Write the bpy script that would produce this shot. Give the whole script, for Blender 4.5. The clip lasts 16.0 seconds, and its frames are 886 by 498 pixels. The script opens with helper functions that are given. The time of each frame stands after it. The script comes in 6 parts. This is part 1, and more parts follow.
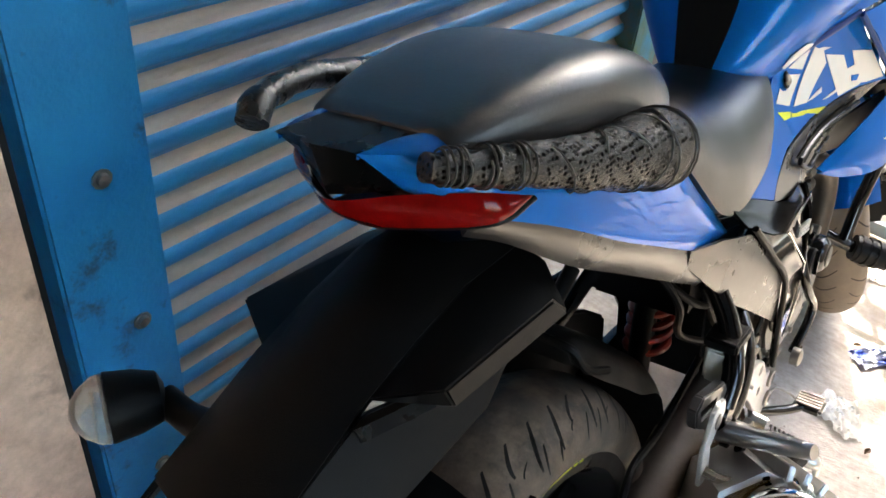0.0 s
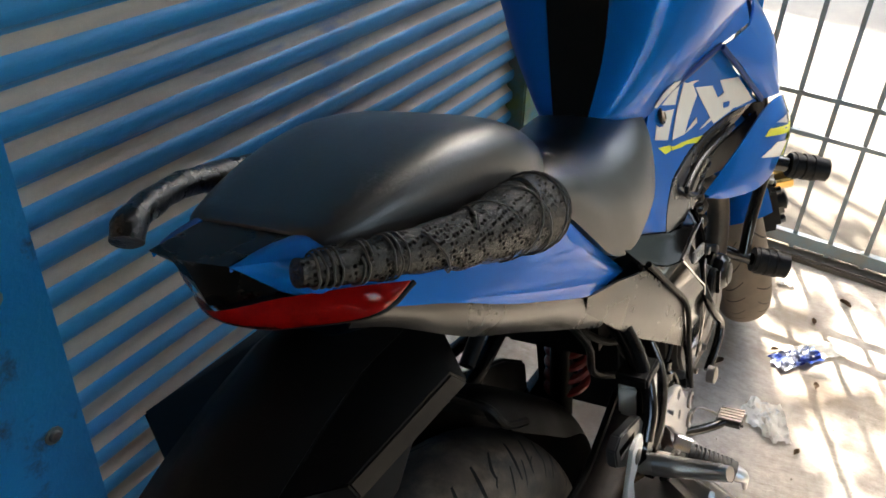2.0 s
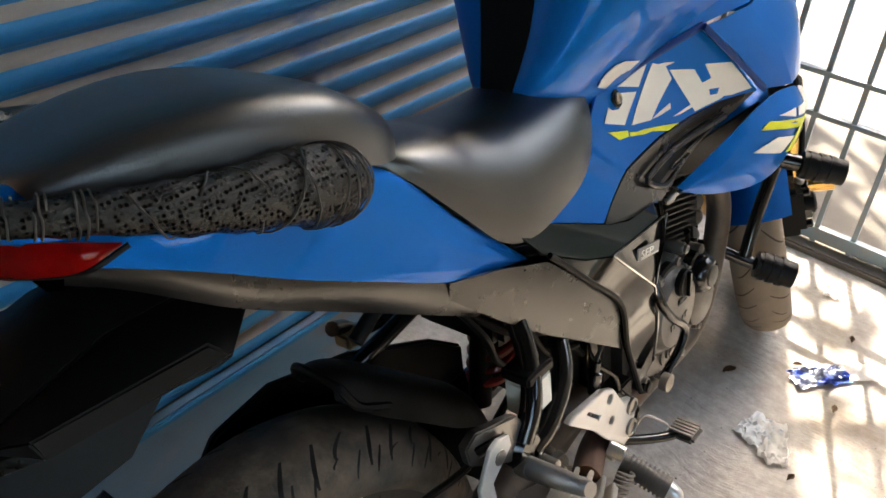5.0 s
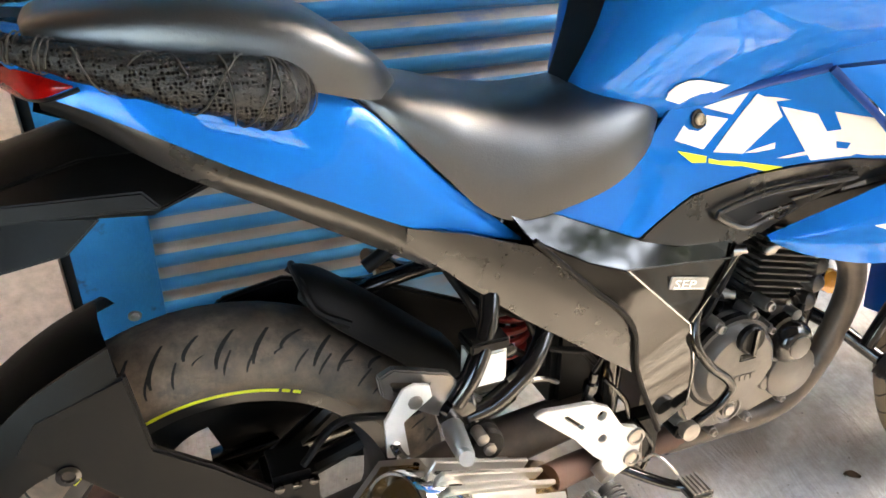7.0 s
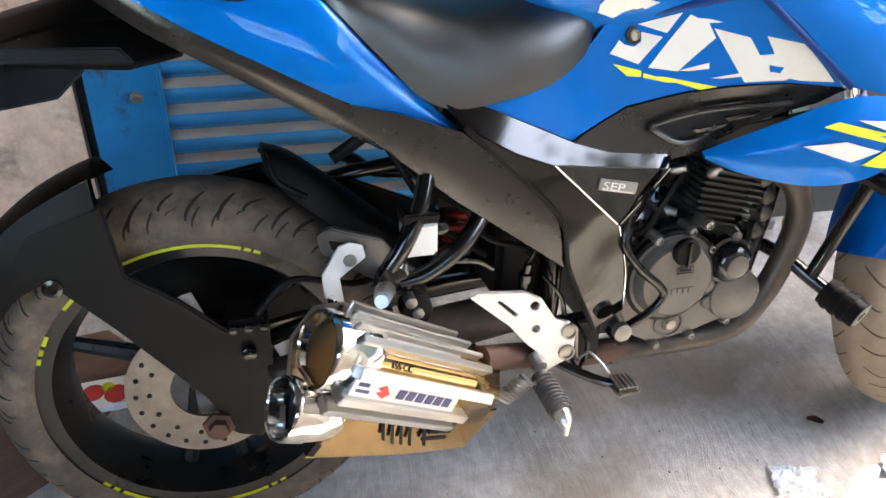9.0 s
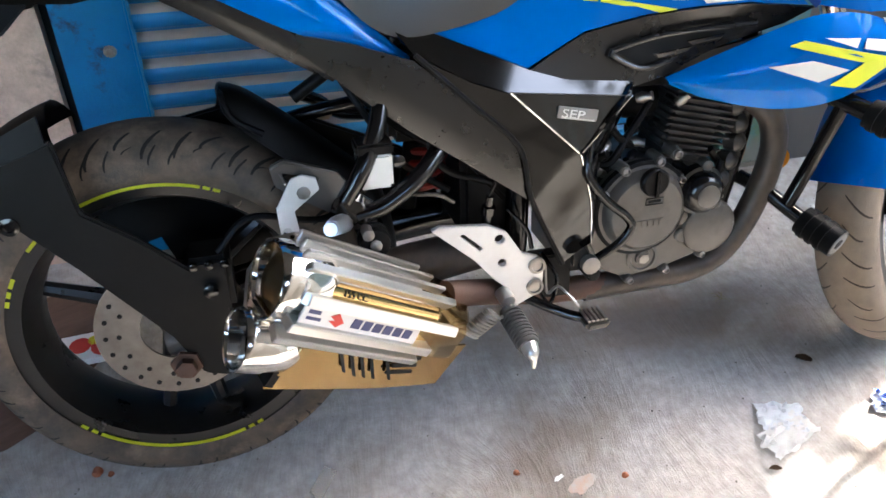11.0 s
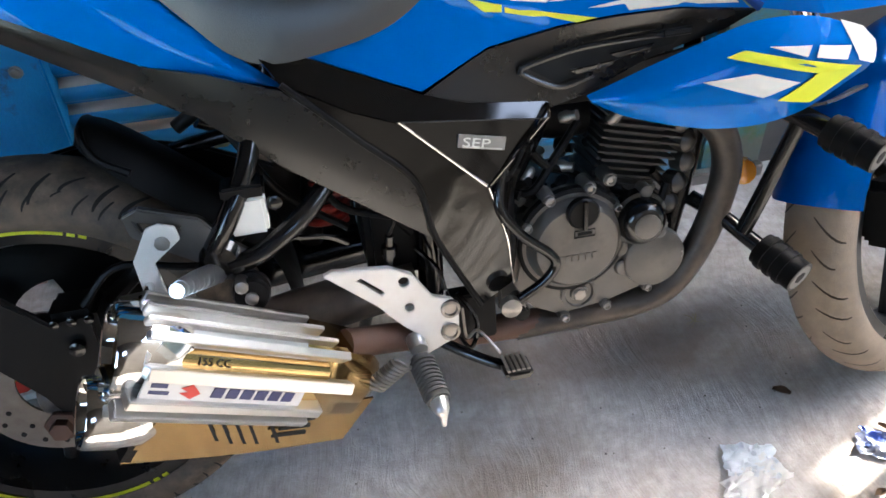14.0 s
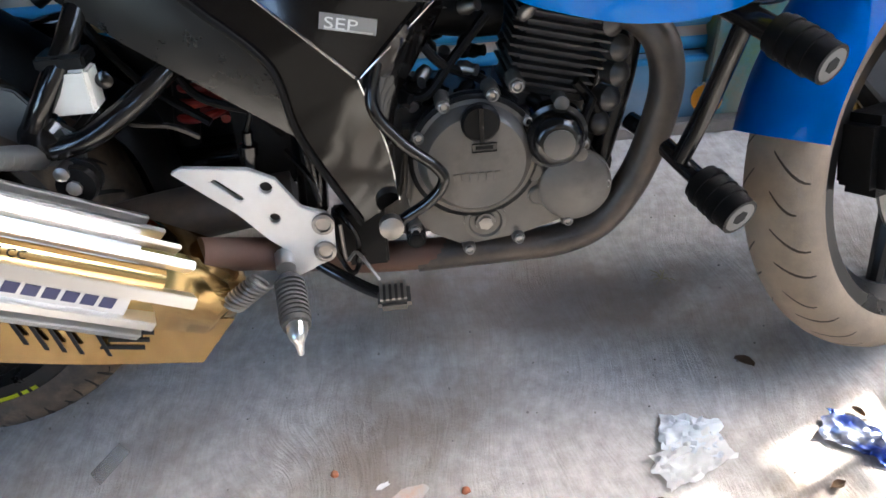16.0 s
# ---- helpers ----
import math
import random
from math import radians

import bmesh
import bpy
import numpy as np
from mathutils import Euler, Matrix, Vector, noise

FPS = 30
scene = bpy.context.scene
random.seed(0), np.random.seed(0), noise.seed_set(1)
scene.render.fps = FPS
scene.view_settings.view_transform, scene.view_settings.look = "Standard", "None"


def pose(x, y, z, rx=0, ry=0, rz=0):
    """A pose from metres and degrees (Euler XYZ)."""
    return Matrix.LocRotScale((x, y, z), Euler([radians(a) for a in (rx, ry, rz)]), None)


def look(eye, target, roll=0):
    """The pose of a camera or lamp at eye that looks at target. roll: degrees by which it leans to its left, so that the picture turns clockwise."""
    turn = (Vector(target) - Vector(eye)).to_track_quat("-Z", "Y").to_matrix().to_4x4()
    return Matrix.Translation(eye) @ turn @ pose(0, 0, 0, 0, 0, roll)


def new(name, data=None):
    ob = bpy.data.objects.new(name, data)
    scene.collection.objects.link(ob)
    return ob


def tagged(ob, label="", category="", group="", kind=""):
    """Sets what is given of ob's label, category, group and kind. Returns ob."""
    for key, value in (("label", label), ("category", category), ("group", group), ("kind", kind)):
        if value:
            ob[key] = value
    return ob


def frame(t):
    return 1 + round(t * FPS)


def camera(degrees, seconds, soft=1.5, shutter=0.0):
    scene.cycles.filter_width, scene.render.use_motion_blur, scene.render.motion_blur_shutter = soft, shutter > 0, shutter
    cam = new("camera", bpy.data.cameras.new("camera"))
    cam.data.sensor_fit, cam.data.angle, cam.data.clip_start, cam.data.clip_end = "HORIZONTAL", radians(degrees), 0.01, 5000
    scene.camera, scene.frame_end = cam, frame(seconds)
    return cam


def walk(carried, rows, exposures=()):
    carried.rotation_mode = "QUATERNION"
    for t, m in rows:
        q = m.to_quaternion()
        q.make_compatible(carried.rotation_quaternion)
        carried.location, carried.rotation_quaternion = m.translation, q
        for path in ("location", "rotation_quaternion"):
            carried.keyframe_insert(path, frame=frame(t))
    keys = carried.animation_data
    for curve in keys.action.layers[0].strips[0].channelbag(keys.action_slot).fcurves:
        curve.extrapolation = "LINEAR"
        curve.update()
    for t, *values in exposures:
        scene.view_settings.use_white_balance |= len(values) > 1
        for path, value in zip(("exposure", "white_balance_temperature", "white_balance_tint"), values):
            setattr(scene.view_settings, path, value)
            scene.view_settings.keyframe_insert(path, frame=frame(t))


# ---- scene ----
cam = camera(58.7, 16.0, soft=1.6)
PATH = [
    (0, (-0.393, -0.062, 1.15), (0.949, 0.79, -0.064), 9.2),
    (0.5, (-0.39, -0.062, 1.163), (0.997, 0.748, -0.028), 6.9),
    (1, (-0.388, -0.054, 1.17), (1.035, 0.721, -0.001), 7.1),
    (1.5, (-0.381, -0.061, 1.183), (1.075, 0.703, 0.045), 5.5),
    (2, (-0.37, -0.085, 1.186), (1.11, 0.673, 0.075), 5.0),
    (2.5, (-0.366, -0.095, 1.188), (1.133, 0.647, 0.092), 4.5),
    (3, (-0.352, -0.102, 1.191), (1.161, 0.63, 0.107), 3.8),
    (3.2, (-0.342, -0.108, 1.192), (1.176, 0.619, 0.113), 3.6),
    (5.3, (-0.157, -0.284, 1.181), (1.083, 0.713, -0.031), 4.5),
    (5.5, (-0.131, -0.276, 1.18), (1.082, 0.728, -0.054), 4.7),
    (6, (-0.066, -0.365, 1.187), (0.932, 0.805, -0.092), 5.8),
    (6.5, (0.014, -0.463, 1.193), (0.8, 0.813, -0.131), 5.7),
    (7, (0.04, -0.532, 1.207), (0.708, 0.876, -0.047), 5.9),
    (7.5, (0.039, -0.644, 1.218), (0.671, 0.803, -0.01), 6.6),
    (8, (0.058, -0.743, 1.213), (0.62, 0.729, -0.019), 5.9),
    (8.5, (0.119, -0.767, 1.204), (0.641, 0.719, -0.028), 5.4),
    (9, (0.144, -0.768, 1.175), (0.63, 0.71, -0.081), 5.2),
    (9.2, (0.13, -0.78, 1.177), (0.61, 0.692, -0.089), 5.2),
    (11.3, (0.263, -0.828, 1.127), (0.659, 0.632, -0.181), 1.4),
    (11.5, (0.291, -0.83, 1.127), (0.673, 0.63, -0.186), 1.0),
    (12, (0.342, -0.842, 1.121), (0.673, 0.623, -0.2), -0.2),
    (12.5, (0.36, -0.855, 1.119), (0.65, 0.613, -0.207), -1.0),
    (13, (0.38, -0.863, 1.125), (0.64, 0.61, -0.203), -1.8),
    (13.5, (0.404, -0.826, 1.121), (0.671, 0.637, -0.217), -2.2),
    (14, (0.444, -0.727, 1.115), (0.741, 0.723, -0.23), -1.7),
    (14.5, (0.507, -0.693, 1.098), (0.806, 0.74, -0.265), -1.1),
    (15, (0.627, -0.753, 1.096), (0.901, 0.659, -0.294), -0.2),
    (15.5, (0.665, -0.758, 1.077), (0.844, 0.651, -0.331), -1.5),
    (16, (0.681, -0.712, 0.966), (0.785, 0.72, -0.427), -2.7),
]

EXPOSURES = [(0, 4.72, 7000, 10), (1.5, 4.08, 7000, 9), (2, 3.98, 7100, 9), (2.5, 3.68, 7300, 10), (3.2, 3.68, 7300, 10), (5.5, 4.37, 7200, 10), (6.5, 5.25, 7500, 11), (7, 5.35, 7500, 11), (8, 5.19, 6800, 11), (9, 4.79, 6600, 11), (11.5, 4.46, 6100, 10), (12, 4.46, 6100, 10), (13, 4.46, 6100, 10), (13.5, 4.24, 6100, 10), (14.5, 4.34, 6100, 10), (15, 4.22, 6000, 10), (16, 4.25, 6000, 10)]
walk(cam, [(t, look(eye, target, roll)) for t, eye, target, roll in PATH], EXPOSURES)

# ---- world and light ----
SUN_TO = Vector((0.934, 0.42, 1.0)).normalized()
world = bpy.data.worlds.new("world")
scene.world = world
world.use_nodes = True
wn = world.node_tree.nodes
sky = wn.new("ShaderNodeTexSky")
sky.sky_type = "NISHITA"
sky.sun_disc = False
sky.sun_elevation = math.asin(SUN_TO.z)
sky.sun_rotation = math.atan2(SUN_TO.x, SUN_TO.y)
sky.air_density, sky.dust_density = 1.4, 3.0
wn["Background"].inputs["Strength"].default_value = 0.15
world.node_tree.links.new(sky.outputs["Color"], wn["Background"].inputs["Color"])
sun = new("sun", bpy.data.lights.new("sun", "SUN"))
sun.data.energy, sun.data.angle, sun.data.color = 2.0, radians(0.6), (1.0, 0.95, 0.86)
sun.matrix_world = look(SUN_TO * 20, (0, 0, 0))

# ---- materials ----
def mat(name, col, rough=0.5, metal=0.0, col2=None, scale=20.0, amount=0.5, bump=0.0, bscale=200.0,
        coat=0.0, stain=None, sscale=4.0, sharp=(0.55, 0.7), rvar=0.0, stretch=(1, 1, 1), spec=0.5, vary=0.0):
    """A surface with fine grain, a second colour in patches and wear stains."""
    m = bpy.data.materials.new(name)
    m.use_nodes = True
    nt = m.node_tree
    N, L = nt.nodes, nt.links
    b = N["Principled BSDF"]
    b.inputs["Roughness"].default_value = rough
    b.inputs["Metallic"].default_value = metal
    b.inputs["Coat Weight"].default_value = coat
    b.inputs["Specular IOR Level"].default_value = spec
    b.inputs["Coat Roughness"].default_value = 0.06
    tc = N.new("ShaderNodeTexCoord")
    mp = N.new("ShaderNodeMapping")
    mp.inputs["Scale"].default_value = stretch
    L.new(tc.outputs["Object"], mp.inputs["Vector"])

    def tex(sc, detail=6.0):
        n = N.new("ShaderNodeTexNoise")
        n.inputs["Scale"].default_value = sc
        n.inputs["Detail"].default_value = detail
        n.inputs["Roughness"].default_value = 0.65
        L.new(mp.outputs["Vector"], n.inputs["Vector"])
        return n

    def ramp(src, lo, hi, a, c):
        r = N.new("ShaderNodeMapRange")
        r.inputs["From Min"].default_value, r.inputs["From Max"].default_value = lo, hi
        r.inputs["To Min"].default_value, r.inputs["To Max"].default_value = a, c
        L.new(src, r.inputs["Value"])
        return r.outputs["Result"]

    def mix(fac, a, c):
        x = N.new("ShaderNodeMix")
        x.data_type = "RGBA"
        L.new(fac, x.inputs[0])
        for v, s in ((a, x.inputs[6]), (c, x.inputs[7])):
            if isinstance(v, tuple):
                s.default_value = (*v, 1)
            else:
                L.new(v, s)
        return x.outputs[2]

    out = tuple(col)
    n1 = tex(scale)
    col2 = tuple(col2) if col2 else tuple(c * 0.75 for c in col)
    out = mix(ramp(n1.outputs["Fac"], 0.35, 0.68, 0.0, amount), out, col2)
    if stain:
        n2 = tex(sscale, 9.0)
        out = mix(ramp(n2.outputs["Fac"], sharp[0], sharp[1], 0.0, 0.85), out, tuple(stain))
    if vary:
        oi = N.new("ShaderNodeObjectInfo")
        hv = N.new("ShaderNodeHueSaturation")
        L.new(ramp(oi.outputs["Random"], 0, 1, 1 - vary, 1 + vary), hv.inputs["Value"])
        L.new(out, hv.inputs["Color"])
        out = hv.outputs["Color"]
    L.new(out, b.inputs["Base Color"])
    if rvar:
        n3 = tex(scale * 0.6, 8.0)
        L.new(ramp(n3.outputs["Fac"], 0.3, 0.7, max(0.02, rough - rvar), min(1, rough + rvar)), b.inputs["Roughness"])
    if bump:
        n4 = tex(bscale, 5.0)
        bp = N.new("ShaderNodeBump")
        bp.inputs["Strength"].default_value = bump
        bp.inputs["Distance"].default_value = 0.002
        L.new(n4.outputs["Fac"], bp.inputs["Height"])
        L.new(bp.outputs["Normal"], b.inputs["Normal"])
    return m


BLUE = mat("blue_metallic_paint", (0.0, 0.126, 0.46), 0.38, 0.25, (0.0, 0.104, 0.39), 900, 0.6, coat=0.5, spec=0.05)
BLUE.node_tree.nodes["Principled BSDF"].inputs["Specular Tint"].default_value = (0.02, 0.25, 0.9, 1)
BLUE.node_tree.nodes["Principled BSDF"].inputs["Coat Roughness"].default_value = 0.02
BLUE.node_tree.nodes["Principled BSDF"].inputs["Coat IOR"].default_value = 1.4
BLACK_PLASTIC = mat("black_textured_plastic", (0.003, 0.003, 0.0032), 0.42, 0, (0.006, 0.0055, 0.005), 14, 0.6, 0.2, 900, rvar=0.1, spec=0.13)
GREY_PLASTIC = mat("dark_grey_satin_plastic", (0.0055, 0.0053, 0.005), 0.27, 0.0, (0.009, 0.008, 0.0075), 10, 0.5, 0.04, 700, rvar=0.04, spec=0.55)
GLOSS_BLACK = mat("piano_black_plastic", (0.004, 0.0037, 0.0035), 0.07, 0, (0.007, 0.006, 0.005), 12, 0.5, rvar=0.02, spec=0.45)
LEATHER = mat("black_seat_vinyl", (0.010, 0.0098, 0.0098), 0.33, 0, (0.015, 0.0145, 0.014), 30, 0.5, 0.22, 420, coat=0.3, rvar=0.03, spec=1.0)
LEATHER.node_tree.nodes["Principled BSDF"].inputs["Coat Roughness"].default_value = 0.3
RUBBER = mat("tyre_rubber", (0.045, 0.036, 0.028), 0.8, 0, (0.12, 0.085, 0.056), 22, 0.9, 0.4, 300, stain=(0.24, 0.17, 0.11), sscale=8, sharp=(0.52, 0.68))
DUSTY_RUBBER = mat("dust_covered_tyre_rubber", (0.21, 0.165, 0.12), 0.95, 0, (0.15, 0.12, 0.09), 25, 0.7, 0.3, 300)
RIM_BLACK = mat("black_painted_alloy", (0.006, 0.006, 0.0065), 0.32, 0.2, (0.016, 0.014, 0.012), 18, 0.6, rvar=0.1)
YELLOW = mat("neon_yellow_tape", (0.70, 0.72, 0.03), 0.45, 0, (0.6, 0.62, 0.03), 60, 0.4)
WHITE = mat("off_white_decal", (0.72, 0.69, 0.62), 0.3, 0, (0.66, 0.62, 0.55), 60, 0.4, coat=0.5)
FLOOR = mat("brushed_concrete", (0.47, 0.435, 0.395), 0.9, 0, (0.31, 0.28, 0.245), 42, 0.9, 0.6, 260, stain=(0.21, 0.165, 0.125), sscale=2.3, sharp=(0.50, 0.68))
PLASTER = mat("bare_cement_plaster", (0.76, 0.52, 0.385), 0.92, 0, (0.52, 0.345, 0.245), 34, 0.9, 1.0, 90, stain=(0.17, 0.125, 0.095), sscale=7, sharp=(0.56, 0.68))
POST_BLUE = mat("worn_blue_oil_paint", (0.004, 0.150, 0.35), 0.42, 0, (0.006, 0.20, 0.44), 7, 0.8, 0.6, 120, stain=(0.035, 0.035, 0.035), sscale=10, sharp=(0.58, 0.66), rvar=0.12, spec=0.3)
SHUTTER_BLUE = mat("faded_blue_shutter_paint", (0.006, 0.185, 0.42), 0.45, 0, (0.03, 0.25, 0.45), 5, 0.8, 0.25, 200, stain=(0.16, 0.15, 0.14), sscale=10, sharp=(0.62, 0.75), stretch=(0.25, 1, 1))
CHROME = mat("polished_chrome", (0.75, 0.74, 0.72), 0.07, 1.0, (0.68, 0.66, 0.63), 30, 0.5, rvar=0.04)
ALU = mat("bare_aluminium", (0.66, 0.65, 0.64), 0.32, 1.0, (0.58, 0.57, 0.56), 6, 0.4)
GOLD = mat("gold_mirror_sheet", (0.60, 0.40, 0.16), 0.12, 1.0, (0.66, 0.47, 0.22), 14, 0.6, 0.015, 20, rvar=0.03)
STEEL = mat("dull_steel", (0.33, 0.31, 0.29), 0.42, 1.0, (0.22, 0.20, 0.18), 30, 0.6, 0.1, 300, rvar=0.12)
ENGINE = mat("dusty_grey_engine_paint", (0.032, 0.030, 0.028), 0.36, 0.3, (0.065, 0.057, 0.048), 18, 0.7, 0.15, 300, rvar=0.1)
BLACK_STEEL = mat("black_painted_steel", (0.003, 0.003, 0.0034), 0.16, 0.0, (0.008, 0.007, 0.006), 22, 0.6, 0.0, 300, rvar=0.06, spec=0.5)
RED_LENS = mat("red_lamp_lens", (0.40, 0.006, 0.005), 0.1, 0, (0.18, 0.003, 0.003), 60, 0.6, coat=0.3, spec=0.2)
FENCE_BLUE = mat("weathered_pale_blue_paint", (0.20, 0.29, 0.34), 0.6, 0, (0.26, 0.24, 0.21), 24, 0.8, 0.3, 200)
# coarse patches in the sand's colour also stand for tree shade on it
SAND = mat("pale_sandy_ground", (0.15, 0.132, 0.11), 0.95, 0, (0.09, 0.08, 0.065), 2.2, 0.8, 0.8, 60, stain=(0.22, 0.19, 0.155), sscale=1.3)


# ---- mesh helpers ----
def part(name, bm, material, parent=None, label="", smooth=True, bevel=0.0):
    if bevel:
        bmesh.ops.bevel(bm, geom=[e for e in bm.edges if len(e.link_faces) == 2 and e.calc_face_angle(0) > 0.6], offset=bevel, segments=2, affect="EDGES", clamp_overlap=True)
    bmesh.ops.recalc_face_normals(bm, faces=bm.faces)
    me = bpy.data.meshes.new(name)
    bm.to_mesh(me)
    bm.free()
    for p in me.polygons:
        p.use_smooth = smooth
    if smooth:
        me.set_sharp_from_angle(angle=radians(38))
    me.materials.append(material)
    ob = new(name, me)
    if parent:
        ob.parent = parent
    if label:
        ob["label"] = label
    return ob


def curve(pts, n):
    """n points on a smooth curve through pts."""
    P = np.array(pts, float)
    Q = np.vstack([2 * P[0] - P[1], P, 2 * P[-1] - P[-2]])
    d = np.r_[0, np.cumsum(np.linalg.norm(np.diff(P[:, :3], axis=0), axis=1))]
    out = []
    for s in np.linspace(0, d[-1], n):
        i = min(max(int(np.searchsorted(d, s, "right")) - 1, 0), len(P) - 2)
        t = (s - d[i]) / max(d[i + 1] - d[i], 1e-9)
        a, b, c, e = Q[i], Q[i + 1], Q[i + 2], Q[i + 3]
        out.append(0.5 * ((2 * b) + (c - a) * t + (2 * a - 5 * b + 4 * c - e) * t * t + (3 * b - a - 3 * c + e) * t ** 3))
    return np.array(out)


def grid(rows, closed=False, caps=False):
    """A sheet or a tube of quads through rows of points."""
    bm = bmesh.new()
    V = [[bm.verts.new(tuple(float(q) for q in p)) for p in r] for r in rows]
    for a, b in zip(V, V[1:]):
        n = len(a)
        for i in range(n if closed else n - 1):
            j = (i + 1) % n
            bm.faces.new((a[i], a[j], b[j], b[i]))
    if caps:
        bm.faces.new(V[0][::-1])
        bm.faces.new(V[-1])
    return bm


def ring(c, u, v, r, n, r2=None):
    return [c + u * (r * math.cos(a)) + v * ((r2 or r) * math.sin(a)) for a in (2 * math.pi * i / n for i in range(n))]


def tube(pts, r, n=12, steps=0, smooth=True):
    """A round bar along pts; r is a radius or one per point."""
    P = np.array(pts, float)
    R = np.full(len(P), r) if np.isscalar(r) else np.array(r, float)
    if smooth:
        k = steps or 6 * len(P)
        C = curve(np.c_[P, R], k)
        P, R = C[:, :3], C[:, 3]
    rows, up = [], None
    for i in range(len(P)):
        t = P[min(i + 1, len(P) - 1)] - P[max(i - 1, 0)]
        t /= np.linalg.norm(t)
        if up is None:
            up = np.array([0, 0, 1.0]) if abs(t[2]) < 0.9 else np.array([1.0, 0, 0])
        up = up - t * (up @ t)
        up /= np.linalg.norm(up)
        rows.append(ring(P[i], up, np.cross(t, up), R[i], n))
    return grid(rows, True, True)


def strip(a, b, n=24, rows=8, bulge=0.0, thick=0.004, side=-1):
    """A panel between two smooth edges, bowed outwards and of some thickness."""
    A, B = curve(a, n), curve(b, n)
    out = []
    for k in range(rows + 1):
        v = k / rows
        r = A * (1 - v) + B * v
        r[:, 1] += side * bulge * math.sin(math.pi * v) * np.sin(np.linspace(0.25, math.pi - 0.25, n)) ** 0.5
        out.append(r)
    bm = grid(out)
    bmesh.ops.recalc_face_normals(bm, faces=bm.faces)
    f = max(bm.faces, key=lambda q: q.calc_area())
    if f.normal.y * side < 0:
        bmesh.ops.reverse_faces(bm, faces=bm.faces)
    bmesh.ops.solidify(bm, geom=bm.faces[:], thickness=thick)
    return bm


def surface(pts, order=2):
    """A smooth surface y(x, z) that lies closest to the given points."""
    Q = np.array(pts, float)
    mx, mz = Q[:, 0].mean(), Q[:, 2].mean()

    def base(x, z):
        b = [1.0, x, z]
        if order > 1:
            b += [x * x, x * z, z * z]
        if order > 2:
            b += [x ** 3, x * x * z, x * z * z, z ** 3]
        return b
    c = np.linalg.lstsq(np.array([base(x - mx, z - mz) for x, _, z in Q]), Q[:, 1], rcond=None)[0]
    return lambda x, z: float(np.dot(c, base(x - mx, z - mz)))


def sheet(outline, face, thick=0.004, cell=0.016):
    """A moulded panel: an outline in x and z laid on the surface y = face(x, z), meshed by an even lattice."""
    bm = bmesh.new()
    vs = [bm.verts.new((p[0], 0, p[-1])) for p in outline]
    edges = [bm.edges.new((vs[i], vs[(i + 1) % len(vs)])) for i in range(len(vs))]
    bmesh.ops.triangle_fill(bm, use_beauty=True, edges=edges)
    for ax in (0, 2):
        lo, hi = min(p[0 if ax == 0 else -1] for p in outline), max(p[0 if ax == 0 else -1] for p in outline)
        no = (1, 0, 0) if ax == 0 else (0, 0, 1)
        q = lo + cell
        while q < hi - 0.002:
            bmesh.ops.bisect_plane(bm, geom=bm.verts[:] + bm.edges[:] + bm.faces[:], plane_co=(q, 0, 0) if ax == 0 else (0, 0, q), plane_no=no, dist=0.003)
            q += cell
    bmesh.ops.remove_doubles(bm, verts=bm.verts[:], dist=0.003)
    for v in bm.verts:
        v.co.y = face(v.co.x, v.co.z)
    bmesh.ops.recalc_face_normals(bm, faces=bm.faces)
    if sum(f.normal.y * f.calc_area() for f in bm.faces) > 0:
        bmesh.ops.reverse_faces(bm, faces=bm.faces)
    bmesh.ops.solidify(bm, geom=bm.faces[:], thickness=thick)
    return bm


def facets(points, faces, thick=0.004):
    """A folded plate: flat faces over named corner points."""
    bm = bmesh.new()
    V = {k: bm.verts.new(p) for k, p in points.items()}
    for f in faces:
        bm.faces.new([V[k] for k in f.split()])
    bmesh.ops.recalc_face_normals(bm, faces=bm.faces)
    bmesh.ops.solidify(bm, geom=bm.faces[:], thickness=thick)
    return bm


def plate(outline, thick, axis="y", at=0.0, holes=()):
    """A flat plate: an outline in the two other axes, thick along the axis."""
    bm = bmesh.new()
    put = {"y": lambda p, h: (p[0], h, p[1]), "z": lambda p, h: (p[0], p[1], h), "x": lambda p, h: (h, p[0], p[1])}[axis]
    edges = []
    for loop in (outline, *holes):
        vs = [bm.verts.new(put(p, at)) for p in loop]
        edges += [bm.edges.new((vs[i], vs[(i + 1) % len(vs)])) for i in range(len(vs))]
    bmesh.ops.triangle_fill(bm, use_beauty=True, edges=edges)
    r = bmesh.ops.extrude_face_region(bm, geom=bm.faces[:])
    d = {"y": (0, thick, 0), "z": (0, 0, thick), "x": (thick, 0, 0)}[axis]
    bmesh.ops.translate(bm, vec=d, verts=[v for v in r["geom"] if isinstance(v, bmesh.types.BMVert)])
    return bm


def box(x0, x1, y0, y1, z0, z1):
    bm = bmesh.new()
    bmesh.ops.create_cube(bm, size=1)
    bmesh.ops.scale(bm, vec=(x1 - x0, y1 - y0, z1 - z0), verts=bm.verts)
    bmesh.ops.translate(bm, vec=((x0 + x1) / 2, (y0 + y1) / 2, (z0 + z1) / 2), verts=bm.verts)
    return bm


def lathe(profile, c, axis=(0, -1, 0), n=40, closed=False):
    """profile: (distance along the axis, radius) turned about the axis through c."""
    a = Vector(axis).normalized()
    u = a.orthogonal().normalized()
    w = a.cross(u)
    rows = [[Vector(c) + a * h + (u * math.cos(t) + w * math.sin(t)) * max(r, 1e-4) for t in (2 * math.pi * i / n for i in range(n))] for h, r in profile]
    if closed:
        rows.append(rows[0])
    bm = grid(rows, True, not closed)
    if closed:
        bmesh.ops.remove_doubles(bm, verts=bm.verts, dist=1e-6)
    return bm


